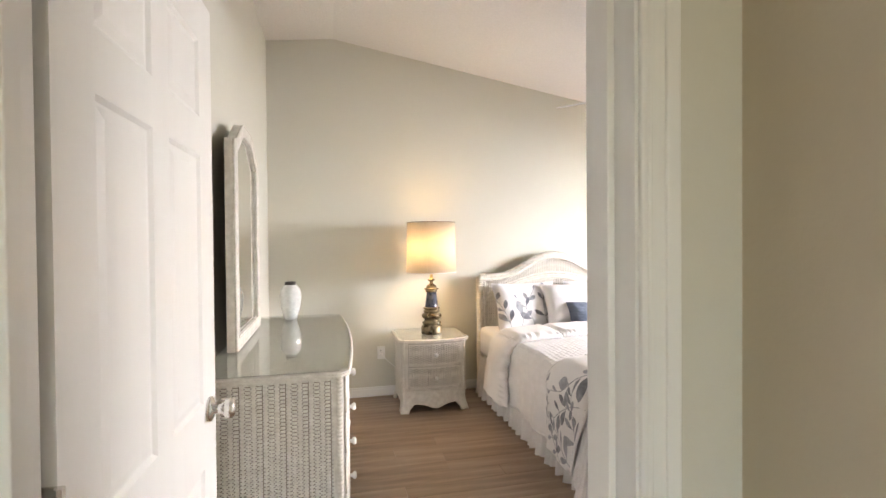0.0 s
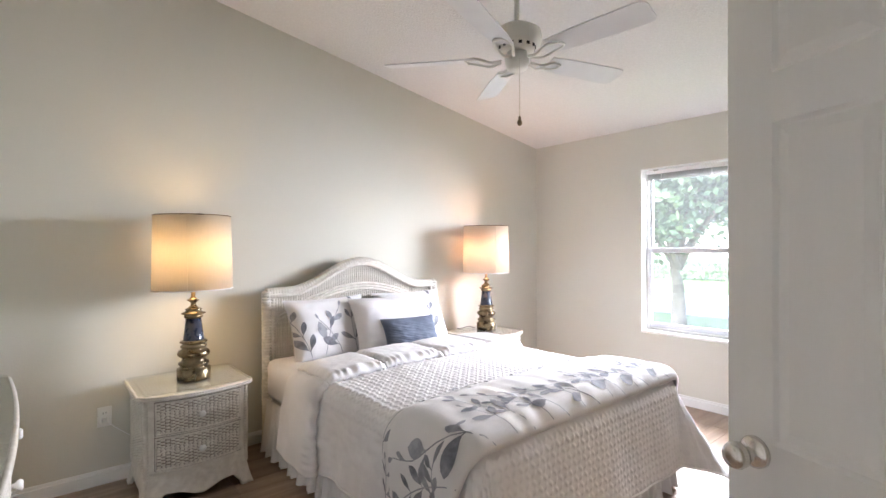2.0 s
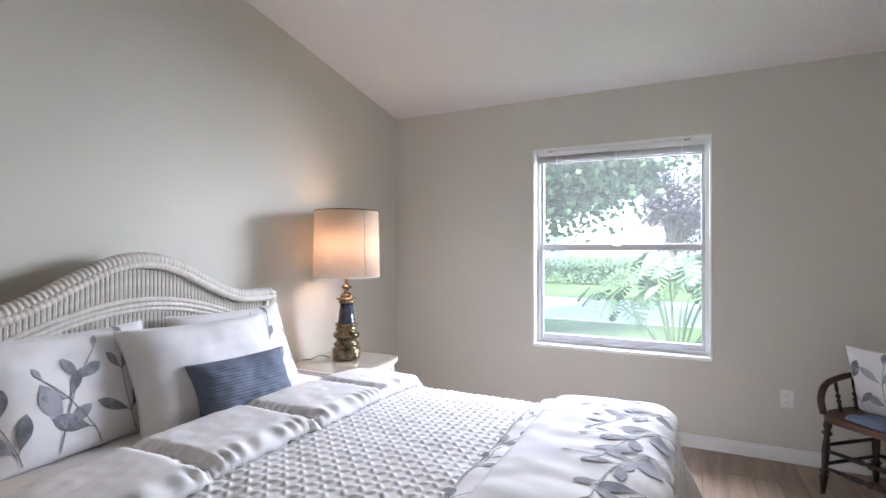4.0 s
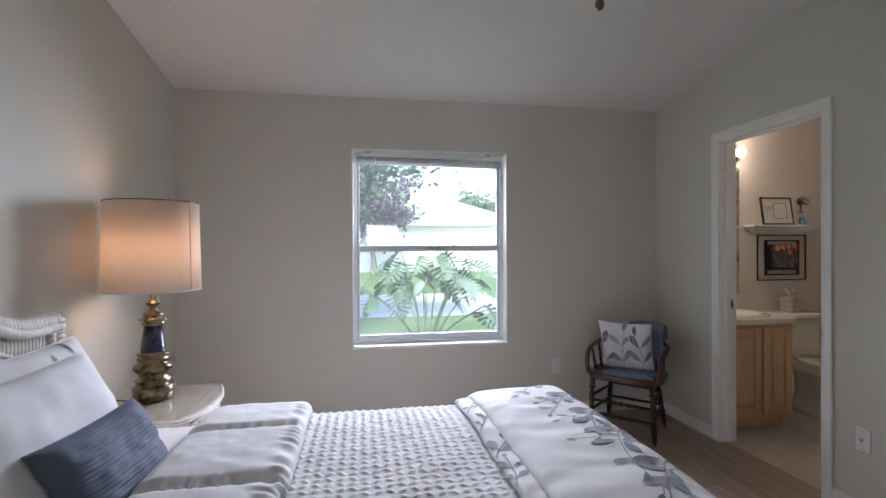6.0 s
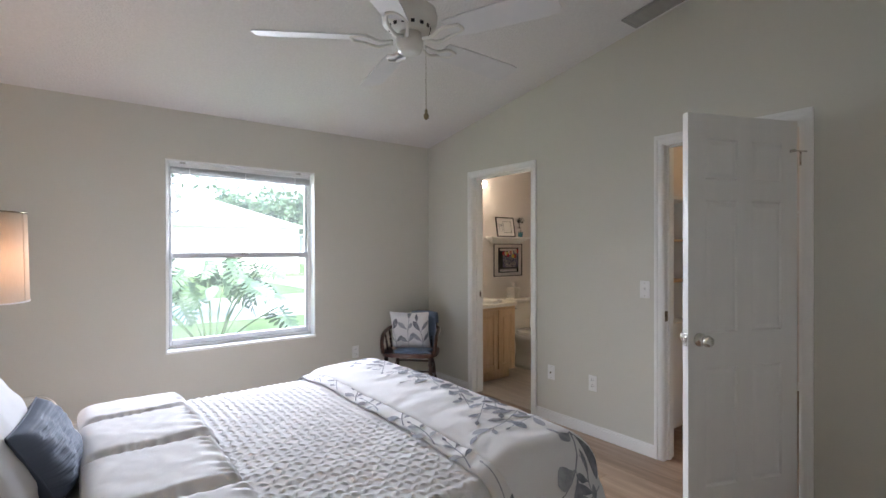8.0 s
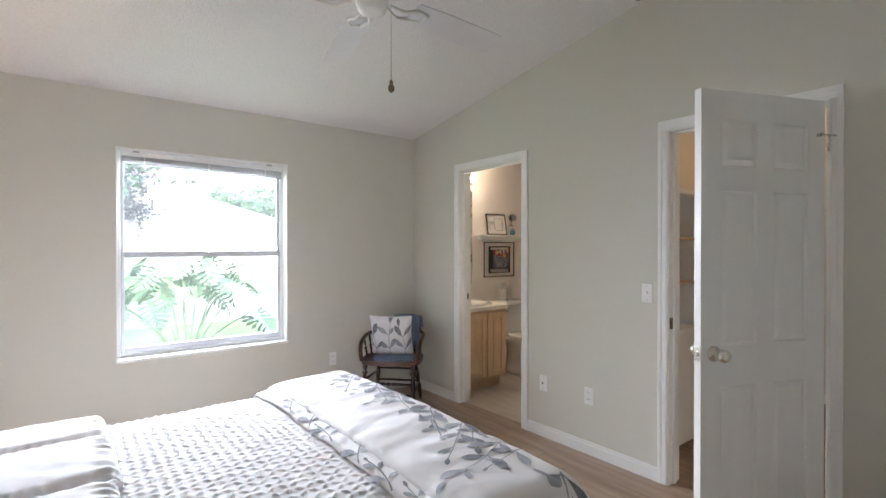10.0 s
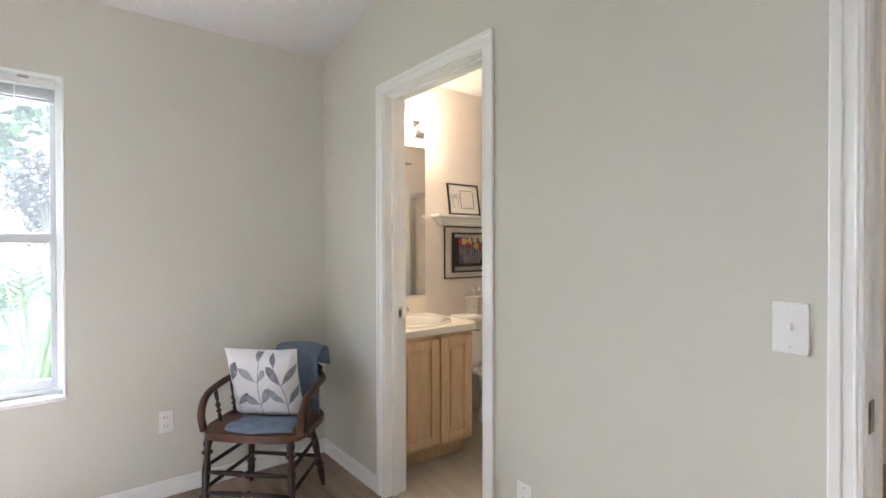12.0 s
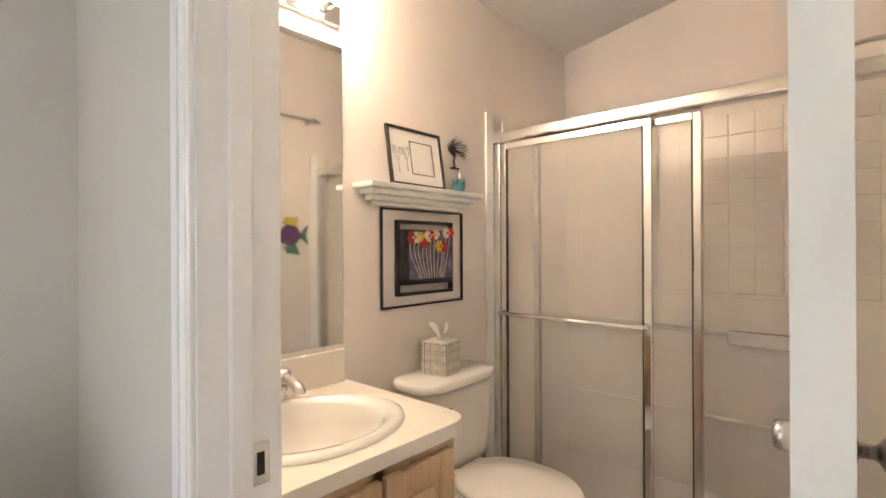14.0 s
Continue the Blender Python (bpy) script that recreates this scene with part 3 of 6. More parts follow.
def drape(a, b, lift=0.0, flare=0.10, wave=1.0):
    """Cloth over the bed: a metres across from the axis, b metres from the wall side (y = N) to the foot and on down."""
    r = 0.085
    core_a, core_b = HW - r, N - FOOT - r
    ca, cb = max(-core_a, min(core_a, a)), min(core_b, b)
    va, vb = a - ca, b - cb
    d = math.hypot(va, vb)
    puff = 0.022 * (1 - min(1, abs(ca) / core_a) ** 3)
    if d < 1e-9:
        return Vector((BX + a, N - b, TOP + puff + lift))
    da, db = va / d, vb / d
    full = 1.45
    th = min(d / r, full)
    out = (r + lift) * math.sin(th)
    down = (r + lift) * math.cos(th) - r
    rest = max(0.0, d - r * full)
    ph = 11 * (ca * abs(db) + cb * abs(da)) + 5 * math.atan2(db, da)
    fl = flare + (0.40 * (2 * abs(da * db)) ** 1.5 if vb > 0 else 0.0)
    out += rest * fl + wave * min(1, rest / 0.2) * (0.005 + 0.010 * abs(da)) * (math.sin(ph) + 0.5 * math.sin(2.3 * ph + 1))
    return Vector((BX + ca + da * out, N - cb - db * out, TOP + puff * (1 - min(1, d / r)) + down - rest * (math.sqrt(1 - fl * fl) - 0.01)))


def wrinkle(a, b, s=1.0):
    return s * (0.006 * noise.noise((a * 5, b * 5, 0.3)) + 0.004 * noise.noise((a * 14, b * 9, 2.7)))


bed = thing("bed", "white wicker bed with white skirt against the wall", "bed", (0, 0, 0))
HC, HHW = 2.216, 0.732


def head_top(x):
    t = abs(x - HC) / HHW
    return 1.055 + (0.10 * (1 + math.cos(math.pi * t / 0.80)) if t < 0.80 else 0.0)


board = part("headboard", boxed(HC - HHW + 0.03, HC + HHW - 0.03, 4.172, 4.192, 0.30, 1.03), WICKER, bed, "arched white wicker headboard")
line = [(x, 4.167, head_top(x)) for x in span(HC - HHW, HC + HHW, 61)]
bm = bmesh.new()
coil(bm, line, 0.032)
coil(bm, [(x, 4.142, z - 0.022) for x, y, z in line], 0.017)
coil(bm, [(x, 4.182, z - 0.03) for x, y, z in line], 0.02)
part("top_roll", bm, WICKER, board, smooth=True)
for sx in (HC - HHW + 0.005, HC + HHW - 0.005):
    bm = bmesh.new()
    coil(bm, [(sx, 4.162, 0.005), (sx, 4.162, 1.065)], 0.034)
    coil(bm, [(sx + (0.04 if sx < HC else -0.04), 4.152, 0.30), (sx + (0.04 if sx < HC else -0.04), 4.152, 1.045)], 0.017)
    part("post", bm, WICKER, bed, smooth=True)
bm = bmesh.new()
for dz, dy in ((0.0, 0), (0.022, 0.004), (-0.02, 0.004)):
    coil(bm, [(x, 4.153 + dy, 0.86 + dz + 0.20 * math.cos(math.pi * (x - HC) / 1.36)) for x in span(HC - 0.66, HC + 0.66, 50)], 0.011, 0.026)
part("braid", bm, WICKER, board, smooth=True)
bm = bmesh.new()
stake = []
for k in range(40):
    z = k / 39
    stake.append((0.0, 0.0, z))
tube(bm, stake, [0.0086 * (0.86 + 0.18 * (k % 2)) for k in range(40)], 6)
rib_me = bpy.data.meshes.new("rib")
bm.to_mesh(rib_me)
bm.free()
rib_me.materials.append(WICKER)
n_ribs = 76
for k in range(n_ribs):
    x = HC - HHW + 0.055 + k * (2 * HHW - 0.11) / (n_ribs - 1)
    rib = new("rib", rib_me)
    rib.parent = board
    rib.location = (x, 4.163, 0.55)
    rib.scale = (1, 1, head_top(x) - 0.57)

part("box_spring", boxed(1.50, 2.99, 2.17, 4.13, 0.14, 0.35, 0.02), WHITEFAB, bed)
part("mattress", boxed(1.465, 3.025, 2.13, 4.135, 0.352, 0.615, 0.05), WHITEFAB, bed, "white sheeted mattress", smooth=True)
for lx, ly in ((1.58, 2.26), (2.91, 2.26), (1.58, 4.0), (2.91, 4.0)):
    part("leg", boxed(lx - 0.03, lx + 0.03, ly - 0.03, ly + 0.03, 0.0, 0.14, 0.006), BLACK, bed)


def skirt_path(s):
    """Round the bed from the wall along one side, the foot and the other side."""
    x0, x1, yf, yh = 1.475, 3.02, 2.15, 4.11
    l1, l2 = yh - yf, x1 - x0
    if s < l1:
        return Vector((x0, yh - s, 0)), Vector((-1, 0, 0))
    if s < l1 + l2:
        return Vector((x0 + s - l1, yf, 0)), Vector((0, -1, 0))
    return Vector((x1, yf + s - l1 - l2, 0)), Vector((1, 0, 0))


def skirt(s, v):
    p, nr = skirt_path(s)
    f = 1 - v
    w = 0.008 + f * 0.026 * (math.sin(58 * s + 2 * math.sin(7 * s)) + 0.4 * math.sin(131 * s))
    low = 0.006 + 0.010 * abs(math.sin(math.pi * s / 0.055))
    return p + nr * (w + 0.02 * f) + Vector((0, 0, low + v * (0.35 - low)))


sheet("bed_skirt", skirt, span(0, 5.48, 700), span(0, 1, 9), WHITEFAB, bed, "white ruffled cotton bed skirt with eyelet hem")

COVER_B = (0.70, 2.62)


def tuft(a, b):
    """Raised dashes in a zigzag, faded on the hanging sides."""
    c = 0.034
    i, j = math.floor(a / c), math.floor(b / c)
    u, v = a - (i + 0.5) * c, b - (j + 0.5) * c
    s = 0.7071 if (i + j) % 2 else -0.7071
    par, per = 0.7071 * u + s * v, -s * u + 0.7071 * v
    fade = 1.0 - 0.85 * smooth01((abs(a) - 0.80) / 0.1)
    return 0.0052 * fade * math.exp(-(per / 0.0054) ** 2 - (abs(par) / 0.0125) ** 4)


def coverlet(a, b):
    side = smooth01((abs(a) - 0.80) / 0.1)
    crush = side * (0.0045 * noise.noise((a * 26, b * 15, 5.1)) + 0.006 * noise.noise((a * 9, b * 12, 8.3)))
    return drape(a, b, 0.012 + tuft(a, b) + wrinkle(a, b, 0.9) + crush)


spread = thing("coverlet", "white coverlet with raised zigzag tufts spread over bed", "bedspread")
sheet("cloth", coverlet, span(-1.19, 1.19, 460), span(COVER_B[1], COVER_B[0], 370), COVER, spread)
edge = [coverlet(-1.19, b) for b in span(COVER_B[0], COVER_B[1], 90)] + [coverlet(a, COVER_B[1]) for a in span(-1.19, 1.19, 110)] + [coverlet(1.19, b) for b in span(COVER_B[1], COVER_B[0], 90)]
part("hem", tube(bmesh.new(), edge, 0.006, 6), COVER, spread, "stitched hem", smooth=True)

# the duvet's top edge turned back in quilted pads
PADS = (-0.76, -0.40, 0.03, 0.45, 0.78)


def turned(a, b):
    t = (b - 0.66) / 0.40
    edge = max(0.0, 1 - abs(2 * t - 1) ** 7)
    seam = min([abs(a - q) for q in PADS])
    gather = math.exp(-(seam / 0.03) ** 2) * 0.005 * math.sin(150 * b + 3 * math.sin(23 * b))
    rim = smooth01((t - 0.80) / 0.12) * 0.005 * math.sin(120 * a + 4 * math.sin(17 * a))
    crease = 0.003 * abs(noise.noise((a * 9 + 3 * b, b * 12 - 2 * a, 4.4))) + 0.002 * noise.noise((a * 24, b * 20, 1.9))
    puff = 0.048 * edge ** 0.5 * (0.50 + 0.50 * smooth01(seam / 0.045) ** 0.7)
    sag = 0.025 * math.sin(9 * a) * smooth01((abs(a) - 0.8) / 0.3)
    skew = 0.022 * noise.noise((math.floor(a * 2.4) * 1.7, 0.4, 3.0)) * smooth01(t)
    return drape(a, b + skew + 0.10 * smooth01((abs(a) - 0.8) / 0.4) * (t - 0.5) + sag, 0.016 + puff + gather + rim + crease + wrinkle(a, b, 0.7), 0.16, 0.6)


duvet = thing("folded_duvet", "white quilted duvet edge folded back across bed", "duvet")
cuts = (-1.20, *PADS, 1.16)
for c0, c1 in zip(cuts, cuts[1:]):
    sheet("quilted_pad", turned, span(c0, c1, max(12, int((c1 - c0) / 0.009))), span(1.06, 0.66, 72), WHITEFAB, duvet, thick=0.01)


def runner_at(b0, b1, high, lift):
    def fn(a, b):
        t = (b - b0) / (b1 - b0)
        edge = max(0.0, 1 - abs(2 * t - 1) ** 4)
        skew = 0.06 * smooth01((-a - 0.78) / 0.35)
        return drape(a, b + skew, lift + high * edge ** 0.5 + wrinkle(a, b, 1.6), 0.13, 0.7)
    return fn


under = runner_at(1.67, 2.05, 0.016, 0.026)
top_run = runner_at(1.73, 2.175, 0.040, 0.034)
blanket = thing("folded_blanket", "white folded comforter with grey leaf print across bed foot", "comforter")
sheet("lower_layer", under, span(-1.18, 1.16, 150), span(2.05, 1.67, 24), SHAM, blanket, thick=0.006)
sheet("upper_layer", top_run, span(-1.20, 1.17, 160), span(2.175, 1.73, 40), SHAM, blanket, thick=0.006)
rnd = random.Random(11)
sprigs = []
for k in range(8):
    a = -0.68 + k * 0.225
    sprigs.append((a, 2.165, -2.45 + rnd.uniform(-0.2, 0.2), 0.40, 0.112))
    sprigs.append((a + 0.12, 2.16, -2.0 + rnd.uniform(-0.25, 0.25), 0.22, 0.092))
sprigs += [(-1.19, 2.14, -1.15, 0.42, 0.115), (-1.12, 2.165, -0.72, 0.38, 0.105), (-0.86, 2.16, -1.75, 0.42, 0.11), (-1.19, 1.98, -1.3, 0.24, 0.085)]
leaf_print("leaf_print", top_run, sprigs, blanket, -0.0024)
leaf_print("leaf_print", under, [(-1.1 + 0.2 * k, 1.675, 0.35, 0.18, 0.07) for k in range(11)], blanket, -0.0024)


def pillow(name, label, w, h, thick, m, material, sprigs=(), seed=0.0, category="pillow", ribs=0):
    """A stuffed pillow in its own plane: x across, z up, front towards -y."""
    ob = thing(name, label, category)
    ob.matrix_world = m

    def surf(u, v, side):
        cu, cv = max(-1, min(1, u)), max(-1, min(1, v))
        full = (max(0.0, 1 - cu ** 4) * max(0.0, 1 - cv ** 4)) ** 0.5
        x = w / 2 * cu * (1 - 0.07 * (1 - cv * cv) * abs(cu))
        z = h / 2 * cv * (1 - 0.07 * (1 - cu * cu) * abs(cv))
        wr = 0.010 * noise.noise((cu * 2.2 + seed, cv * 2.2, side)) + 0.006 * noise.noise((cu * 6 + seed, cv * 6, side))
        return Vector((x, side * (thick / 2 * full + wr * full + 0.0022 * full * abs(math.sin(math.pi * cv * ribs / 2))), z - 0.02 * full * abs(side) * (1 - cv)))
    rows_v = 29 if not ribs else 6 * ribs + 1
    us, vs = span(-1, 1, 29), span(-1, 1, rows_v)
    verts = [surf(u, v, -1) for u in us for v in vs] + [surf(u, v, 1) for u in us for v in vs]
    faces = grid_faces(29, rows_v) + [f[::-1] for f in grid_faces(29, rows_v, 29 * rows_v)]
    mesh_part("cushion", verts, faces, material, ob)
    bm = bmesh.new()
    rim = [surf(u, -1, -1) for u in us] + [surf(1, v, -1) for v in vs[1:]] + [surf(u, 1, -1) for u in us[-2::-1]] + [surf(-1, v, -1) for v in vs[-2::-1]]
    tube(bm, rim, 0.0035, 5)
    part("seam", bm, material, ob, smooth=True)
    if sprigs:
        leaf_print("leaf_print", lambda a, b: surf(2 * a / w, 2 * b / h, -1), sprigs, ob, 0.002)
    return ob


SPRIG_SHAM = [(-0.20, -0.21, 1.85, 0.36, 0.12), (-0.12, -0.21, 1.35, 0.38, 0.14), (0.02, -0.21, 1.7, 0.30, 0.12), (0.15, -0.21, 1.85, 0.36, 0.135), (0.22, -0.20, 1.35, 0.34, 0.12)]
pillow("sham_pillow", "white pillow sham with grey leaf print against headboard", 0.62, 0.44, 0.15, pose(1.88, 4.00, 0.80, -24, 0, 3), SHAM, SPRIG_SHAM, 0.0)
pillow("sham_pillow", "white pillow sham with grey leaf print against headboard", 0.62, 0.44, 0.15, pose(2.60, 4.01, 0.80, -24, 0, -3), SHAM, SPRIG_SHAM, 3.1)
pillow("bed_pillow", "plump plain white pillow leaning on the shams", 0.66, 0.44, 0.18, pose(2.33, 3.86, 0.795, -28, 0, -5), WHITEFAB, (), 7.7)
pillow("lumbar_pillow", "small slate blue ribbed lumbar pillow on bed", 0.44, 0.24, 0.12, pose(2.375, 3.715, 0.74, -28, 0, -6), BLUEFAB, (), 5.2, ribs=22)

# ---- wicker nightstands and dresser ----


def bow_outline(w, d, bow, n=14, cut=0.0):
    """Plan of a bow-fronted top: back along y = 0, front towards -y."""
    pts = [(-w / 2, 0), (w / 2, 0), (w / 2, -d + cut)]
    for k in range(n + 1):
        t = 1 - 2 * k / n
        pts.append((t * (w / 2 - cut), -d - bow * (1 - t * t)))
    pts.append((-w / 2, -d + cut))
    return pts[:3] + [p for p in pts[3:-1] if True] + ([pts[-1]] if cut else [])


def fine_weave(u, v):
    return 0.75 * weave(u, v, 0.021, 0.016)


def wicker_chest(name, label, w, d, h, bow, drawers, columns, at, turn, category, mid=0.0):
    """A wicker chest with a bowed front, flared feet and scalloped apron. Its back is at y = 0, its front at -y."""
    t = thing(name, label, category, at, turn)
    o = 0.022
    top = part("top", prism(bmesh.new(), bow_outline(w + 2 * o, d + o, bow, 16, 0.035), h - 0.034, h - 0.0155, 0.004), WICKER, t)
    wicker_panel("woven_top", (-w / 2 + 0.01, -d + 0.012, h - 0.0150), (1, 0, 0), (0, 1, 0), w - 0.02, d - 0.02, top, 0, 0.0045, lambda u, v: 0.55 * weave(u, v, 0.018, 0.014) + 0.0004)
    for dz in (0.0, 0.011):
        bm = bmesh.new()
        ol = bow_outline(w + 2 * o + 0.004, d + o, bow + 0.002, 16, 0.035)
        coil(bm, [(x, y, h - 0.027 + dz) for x, y in ol + ol[:1]], 0.007, 0.014)
        part("edge_cane", bm, WICKER, top, smooth=True)
    part("glass", prism(bmesh.new(), bow_outline(w + 2 * o - 0.006, d + o - 0.004, bow, 16, 0.035), h - 0.006, h, 0.0015), GLASSTOP, t, "clear glass sheet").visible_shadow = False

    def ring(z, grow):
        return [(x * (1 + 2 * grow / w), y * (1 + grow / d), z) for x, y in bow_outline(w - 0.03, d - 0.01, bow, 12)]
    bm = bmesh.new()
    zs = ((0.14, 0.004), (0.22, 0.0), (0.35, 0.0), (h - 0.034, 0.004))
    rings = [[bm.verts.new(p) for p in ring(z, g)] for z, g in zs]
    nn = len(rings[0])
    for a, b in zip(rings, rings[1:]):
        for k in range(nn):
            bm.faces.new((a[k], a[(k + 1) % nn], b[(k + 1) % nn], b[k]))
    bm.faces.new(rings[0][::-1])
    bm.faces.new(rings[-1])
    part("body", bm, WICKER, t)

    # apron and feet in one shell that flares to the floor
    def fn(u, v):
        """u runs -1..1 over side, front and side; v from the floor edge up."""
        q = abs(u)
        if q < 0.6:
            f = u / 0.6
            x, y = f * (w - 0.03) / 2, -d + 0.01 - bow * (1 - f * f)
            nx, ny = 0.4 * f ** 5, -1.0
            low = 0.0 if abs(f) > 0.86 else 0.030 + 0.042 * smooth01((0.86 - abs(f)) / 0.2) - 0.034 * math.exp(-(f / 0.30) ** 2)
        else:
            f = (q - 0.6) / 0.4
            x, y = math.copysign((w - 0.03) / 2, u), -(d - 0.01) * (1 - f)
            nx, ny = math.copysign(1.0, u), -1.0 if f < 0.05 else -0.0
            low = 0.0 if f < 0.12 or f > 0.88 else 0.06 * smooth01(min(f - 0.12, 0.88 - f) / 0.12)
        z = low + (0.185 - low) * v
        fl = 0.032 * (1 - z / 0.185) ** 2
        return Vector((x + nx * (fl + 0.003), y + ny * (fl + 0.003), z + 0.001))
    sheet("apron", fn, span(-1, 1, 121), span(0, 1, 12), WICKER, t, thick=0.022)
    # woven sides
    wicker_panel("side_panel", (w / 2 - 0.012, -d + 0.035, 0.17), (0, 1, 0), (0, 0, 1), d - 0.06, h - 0.21, t)
    wicker_panel("side_panel", (-w / 2 + 0.012, -0.025, 0.17), (0, -1, 0), (0, 0, 1), d - 0.06, h - 0.21, t)
    for sx in (-1, 1):
        for yy, nm in ((-d + 0.014, "corner_cane"), (-0.014, "corner_cane")):
            bm = bmesh.new()
            coil(bm, [(sx * (w / 2 - 0.014), yy, 0.12), (sx * (w / 2 - 0.014), yy, h - 0.034)], 0.015, 0.016)
            part(nm, bm, WICKER, t, smooth=True)
    # drawers follow the bow
    cw = (w - 0.09) / columns
    rise = (h - 0.034 - 0.20) / drawers
    for c in range(columns):
        for r in range(drawers):
            xa, xb = -w / 2 + 0.045 + c * cw + 0.010, -w / 2 + 0.045 + (c + 1) * cw - 0.010
            za, zb = 0.195 + r * rise + 0.010, 0.195 + (r + 1) * rise - 0.012

            def face(u, v, dd):
                f = 2 * u / (w - 0.03)
                return Vector((u, -d + 0.004 - bow * (1 - f * f) - dd, v))
            dw = woven("drawer", lambda u, v: face(u, v, 0.010 + fine_weave(u - xa, v - za)), span(xa, xb, int((xb - xa) / 0.004)), span(za, zb, int((zb - za) / 0.004)), t, fine_weave)
            # dark sheet past the drawer's edges paints shade in weave and gap
            sheet("gap_shade", lambda u, v: face(u, v, 0.0075), span(xb + 0.007, xa - 0.007, 16), span(za - 0.007, zb + 0.007, 3), GAPSHADE, dw, "dark sheet painting the shade between strands")
            bm = bmesh.new()
            loop = [face(u, za, 0.010) for u in span(xa, xb, 14)] + [face(u, zb, 0.010) for u in span(xb, xa, 14)]
            tube(bm, loop + loop[:1], 0.0055, 6)
            part("rim", bm, WICKER, dw, smooth=True)
            for xk in ((xa + xb) / 2,) if cw < 0.7 else (xa + cw * 0.22, xb - cw * 0.22):
                p = face(xk, (za + zb) / 2, 0.012)
                bm = bmesh.new()
                lathe(bm, [(0.008, 0), (0.008, 0.012), (0.016, 0.018), (0.018, 0.026), (0.012, 0.033)], 14, m=Matrix.Translation(p) @ pose(0, 0, 0, 90, 0, 0))
                part("drawer_knob", bm, PLASTIC, dw, "round white knob", smooth=True)
    return t


STAND = "whitewashed wicker nightstand with two bowed drawers and glass top"
wicker_chest("nightstand", STAND, 0.53, 0.455, 0.603, 0.05, 2, 1, (0.975, 4.24, 0), 0, "nightstand")
wicker_chest("nightstand", STAND, 0.53, 0.455, 0.603, 0.05, 2, 1, (3.403, 4.24, 0), 0, "nightstand")
wicker_chest("dresser", "long whitewashed wicker dresser with glass top beside door", 1.48, 0.535, 0.89, 0.035, 4, 2, (-0.342, 2.60, 0), 90, "dresser")

# ---- mirror standing on the dresser ----
mir = thing("dresser_mirror", "arched mirror in flat white wicker frame on dresser", "mirror", (-0.302, 2.61, 0.893))
MH, MW = 1.075, 0.365


def arch(y):
    t = abs(y) / MW
    return MH - 0.115 * smooth01((t - 0.25) / 0.70)


def mirror_line(inset):
    """Closed outline of the mirror, drawn in by the inset."""
    pts = [(-MW + inset, inset)] + [(y, inset) for y in span(-MW + inset, MW - inset, 50)[1:]]
    pts += [(MW - inset, z) for z in span(inset, arch(MW) - inset, 80)[1:]]
    pts += [(y, arch(y) - inset) for y in span(MW - inset, -MW + inset, 60)[1:]]
    return pts + [(-MW + inset, z) for z in span(arch(MW) - inset, inset, 80)[1:]]


BAND = [(0.0, 0.0), (0.0, 0.014), (0.0, 0.028), (0.004, 0.040), (0.014, 0.044), (0.024, 0.045), (0.034, 0.045), (0.044, 0.044), (0.052, 0.040), (0.056, 0.030), (0.056, 0.020)]
verts = []
count = len(mirror_line(0.0))
for k, (ins, dx) in enumerate(BAND):
    for q, (y, z) in enumerate(mirror_line(ins)):
        ridge = 0.0022 * math.cos(2 * math.pi * q / 2.0 + math.pi * (k % 2)) if 0 < k < len(BAND) - 1 else 0.0
        verts.append((dx + ridge, y, z))
mesh_part("mirror_frame", verts, grid_faces(len(BAND), count), WICKER, mir, "flat woven wicker band")
for ins in (0.004, 0.055):
    loop = mirror_line(ins)
    bm = bmesh.new()
    coil(bm, [(0.040, y, z) for y, z in loop], 0.007, 0.016)
    part("edge_cane", bm, WICKER, mir, smooth=True)
for nm, dx, ins, material in (("mirror_glass", 0.027, 0.05, MIRROR), ("backing", 0.001, 0.01, BARK)):
    bm = bmesh.new()
    for y in span(-MW + ins, MW - ins, 25)[:-1]:
        y2 = y + (2 * MW - 2 * ins) / 24
        a = [(dx, y, ins), (dx, y2, ins), (dx, y2, arch(y2) - ins), (dx, y, arch(y) - ins)]
        bm.faces.new([bm.verts.new(q) for q in a])
    bmesh.ops.remove_doubles(bm, verts=bm.verts, dist=0.0001)
    part(nm, bm, material, mir)

vase = thing("vase", "white crackle-glazed vase with dark rim on dresser", "vase", (-0.10, 3.185, 0.890))
part("body", lathe(bmesh.new(), [(0.034, 0), (0.040, 0.006), (0.046, 0.03), (0.062, 0.09), (0.068, 0.145), (0.062, 0.19), (0.045, 0.215), (0.037, 0.224)], 36), CERAMIC, vase, smooth=True)
part("neck", lathe(bmesh.new(), [(0.037, 0.223), (0.033, 0.232), (0.036, 0.242), (0.033, 0.243), (0.028, 0.230)], 36), DARKRIM, vase, "dark bronze rim", smooth=True)

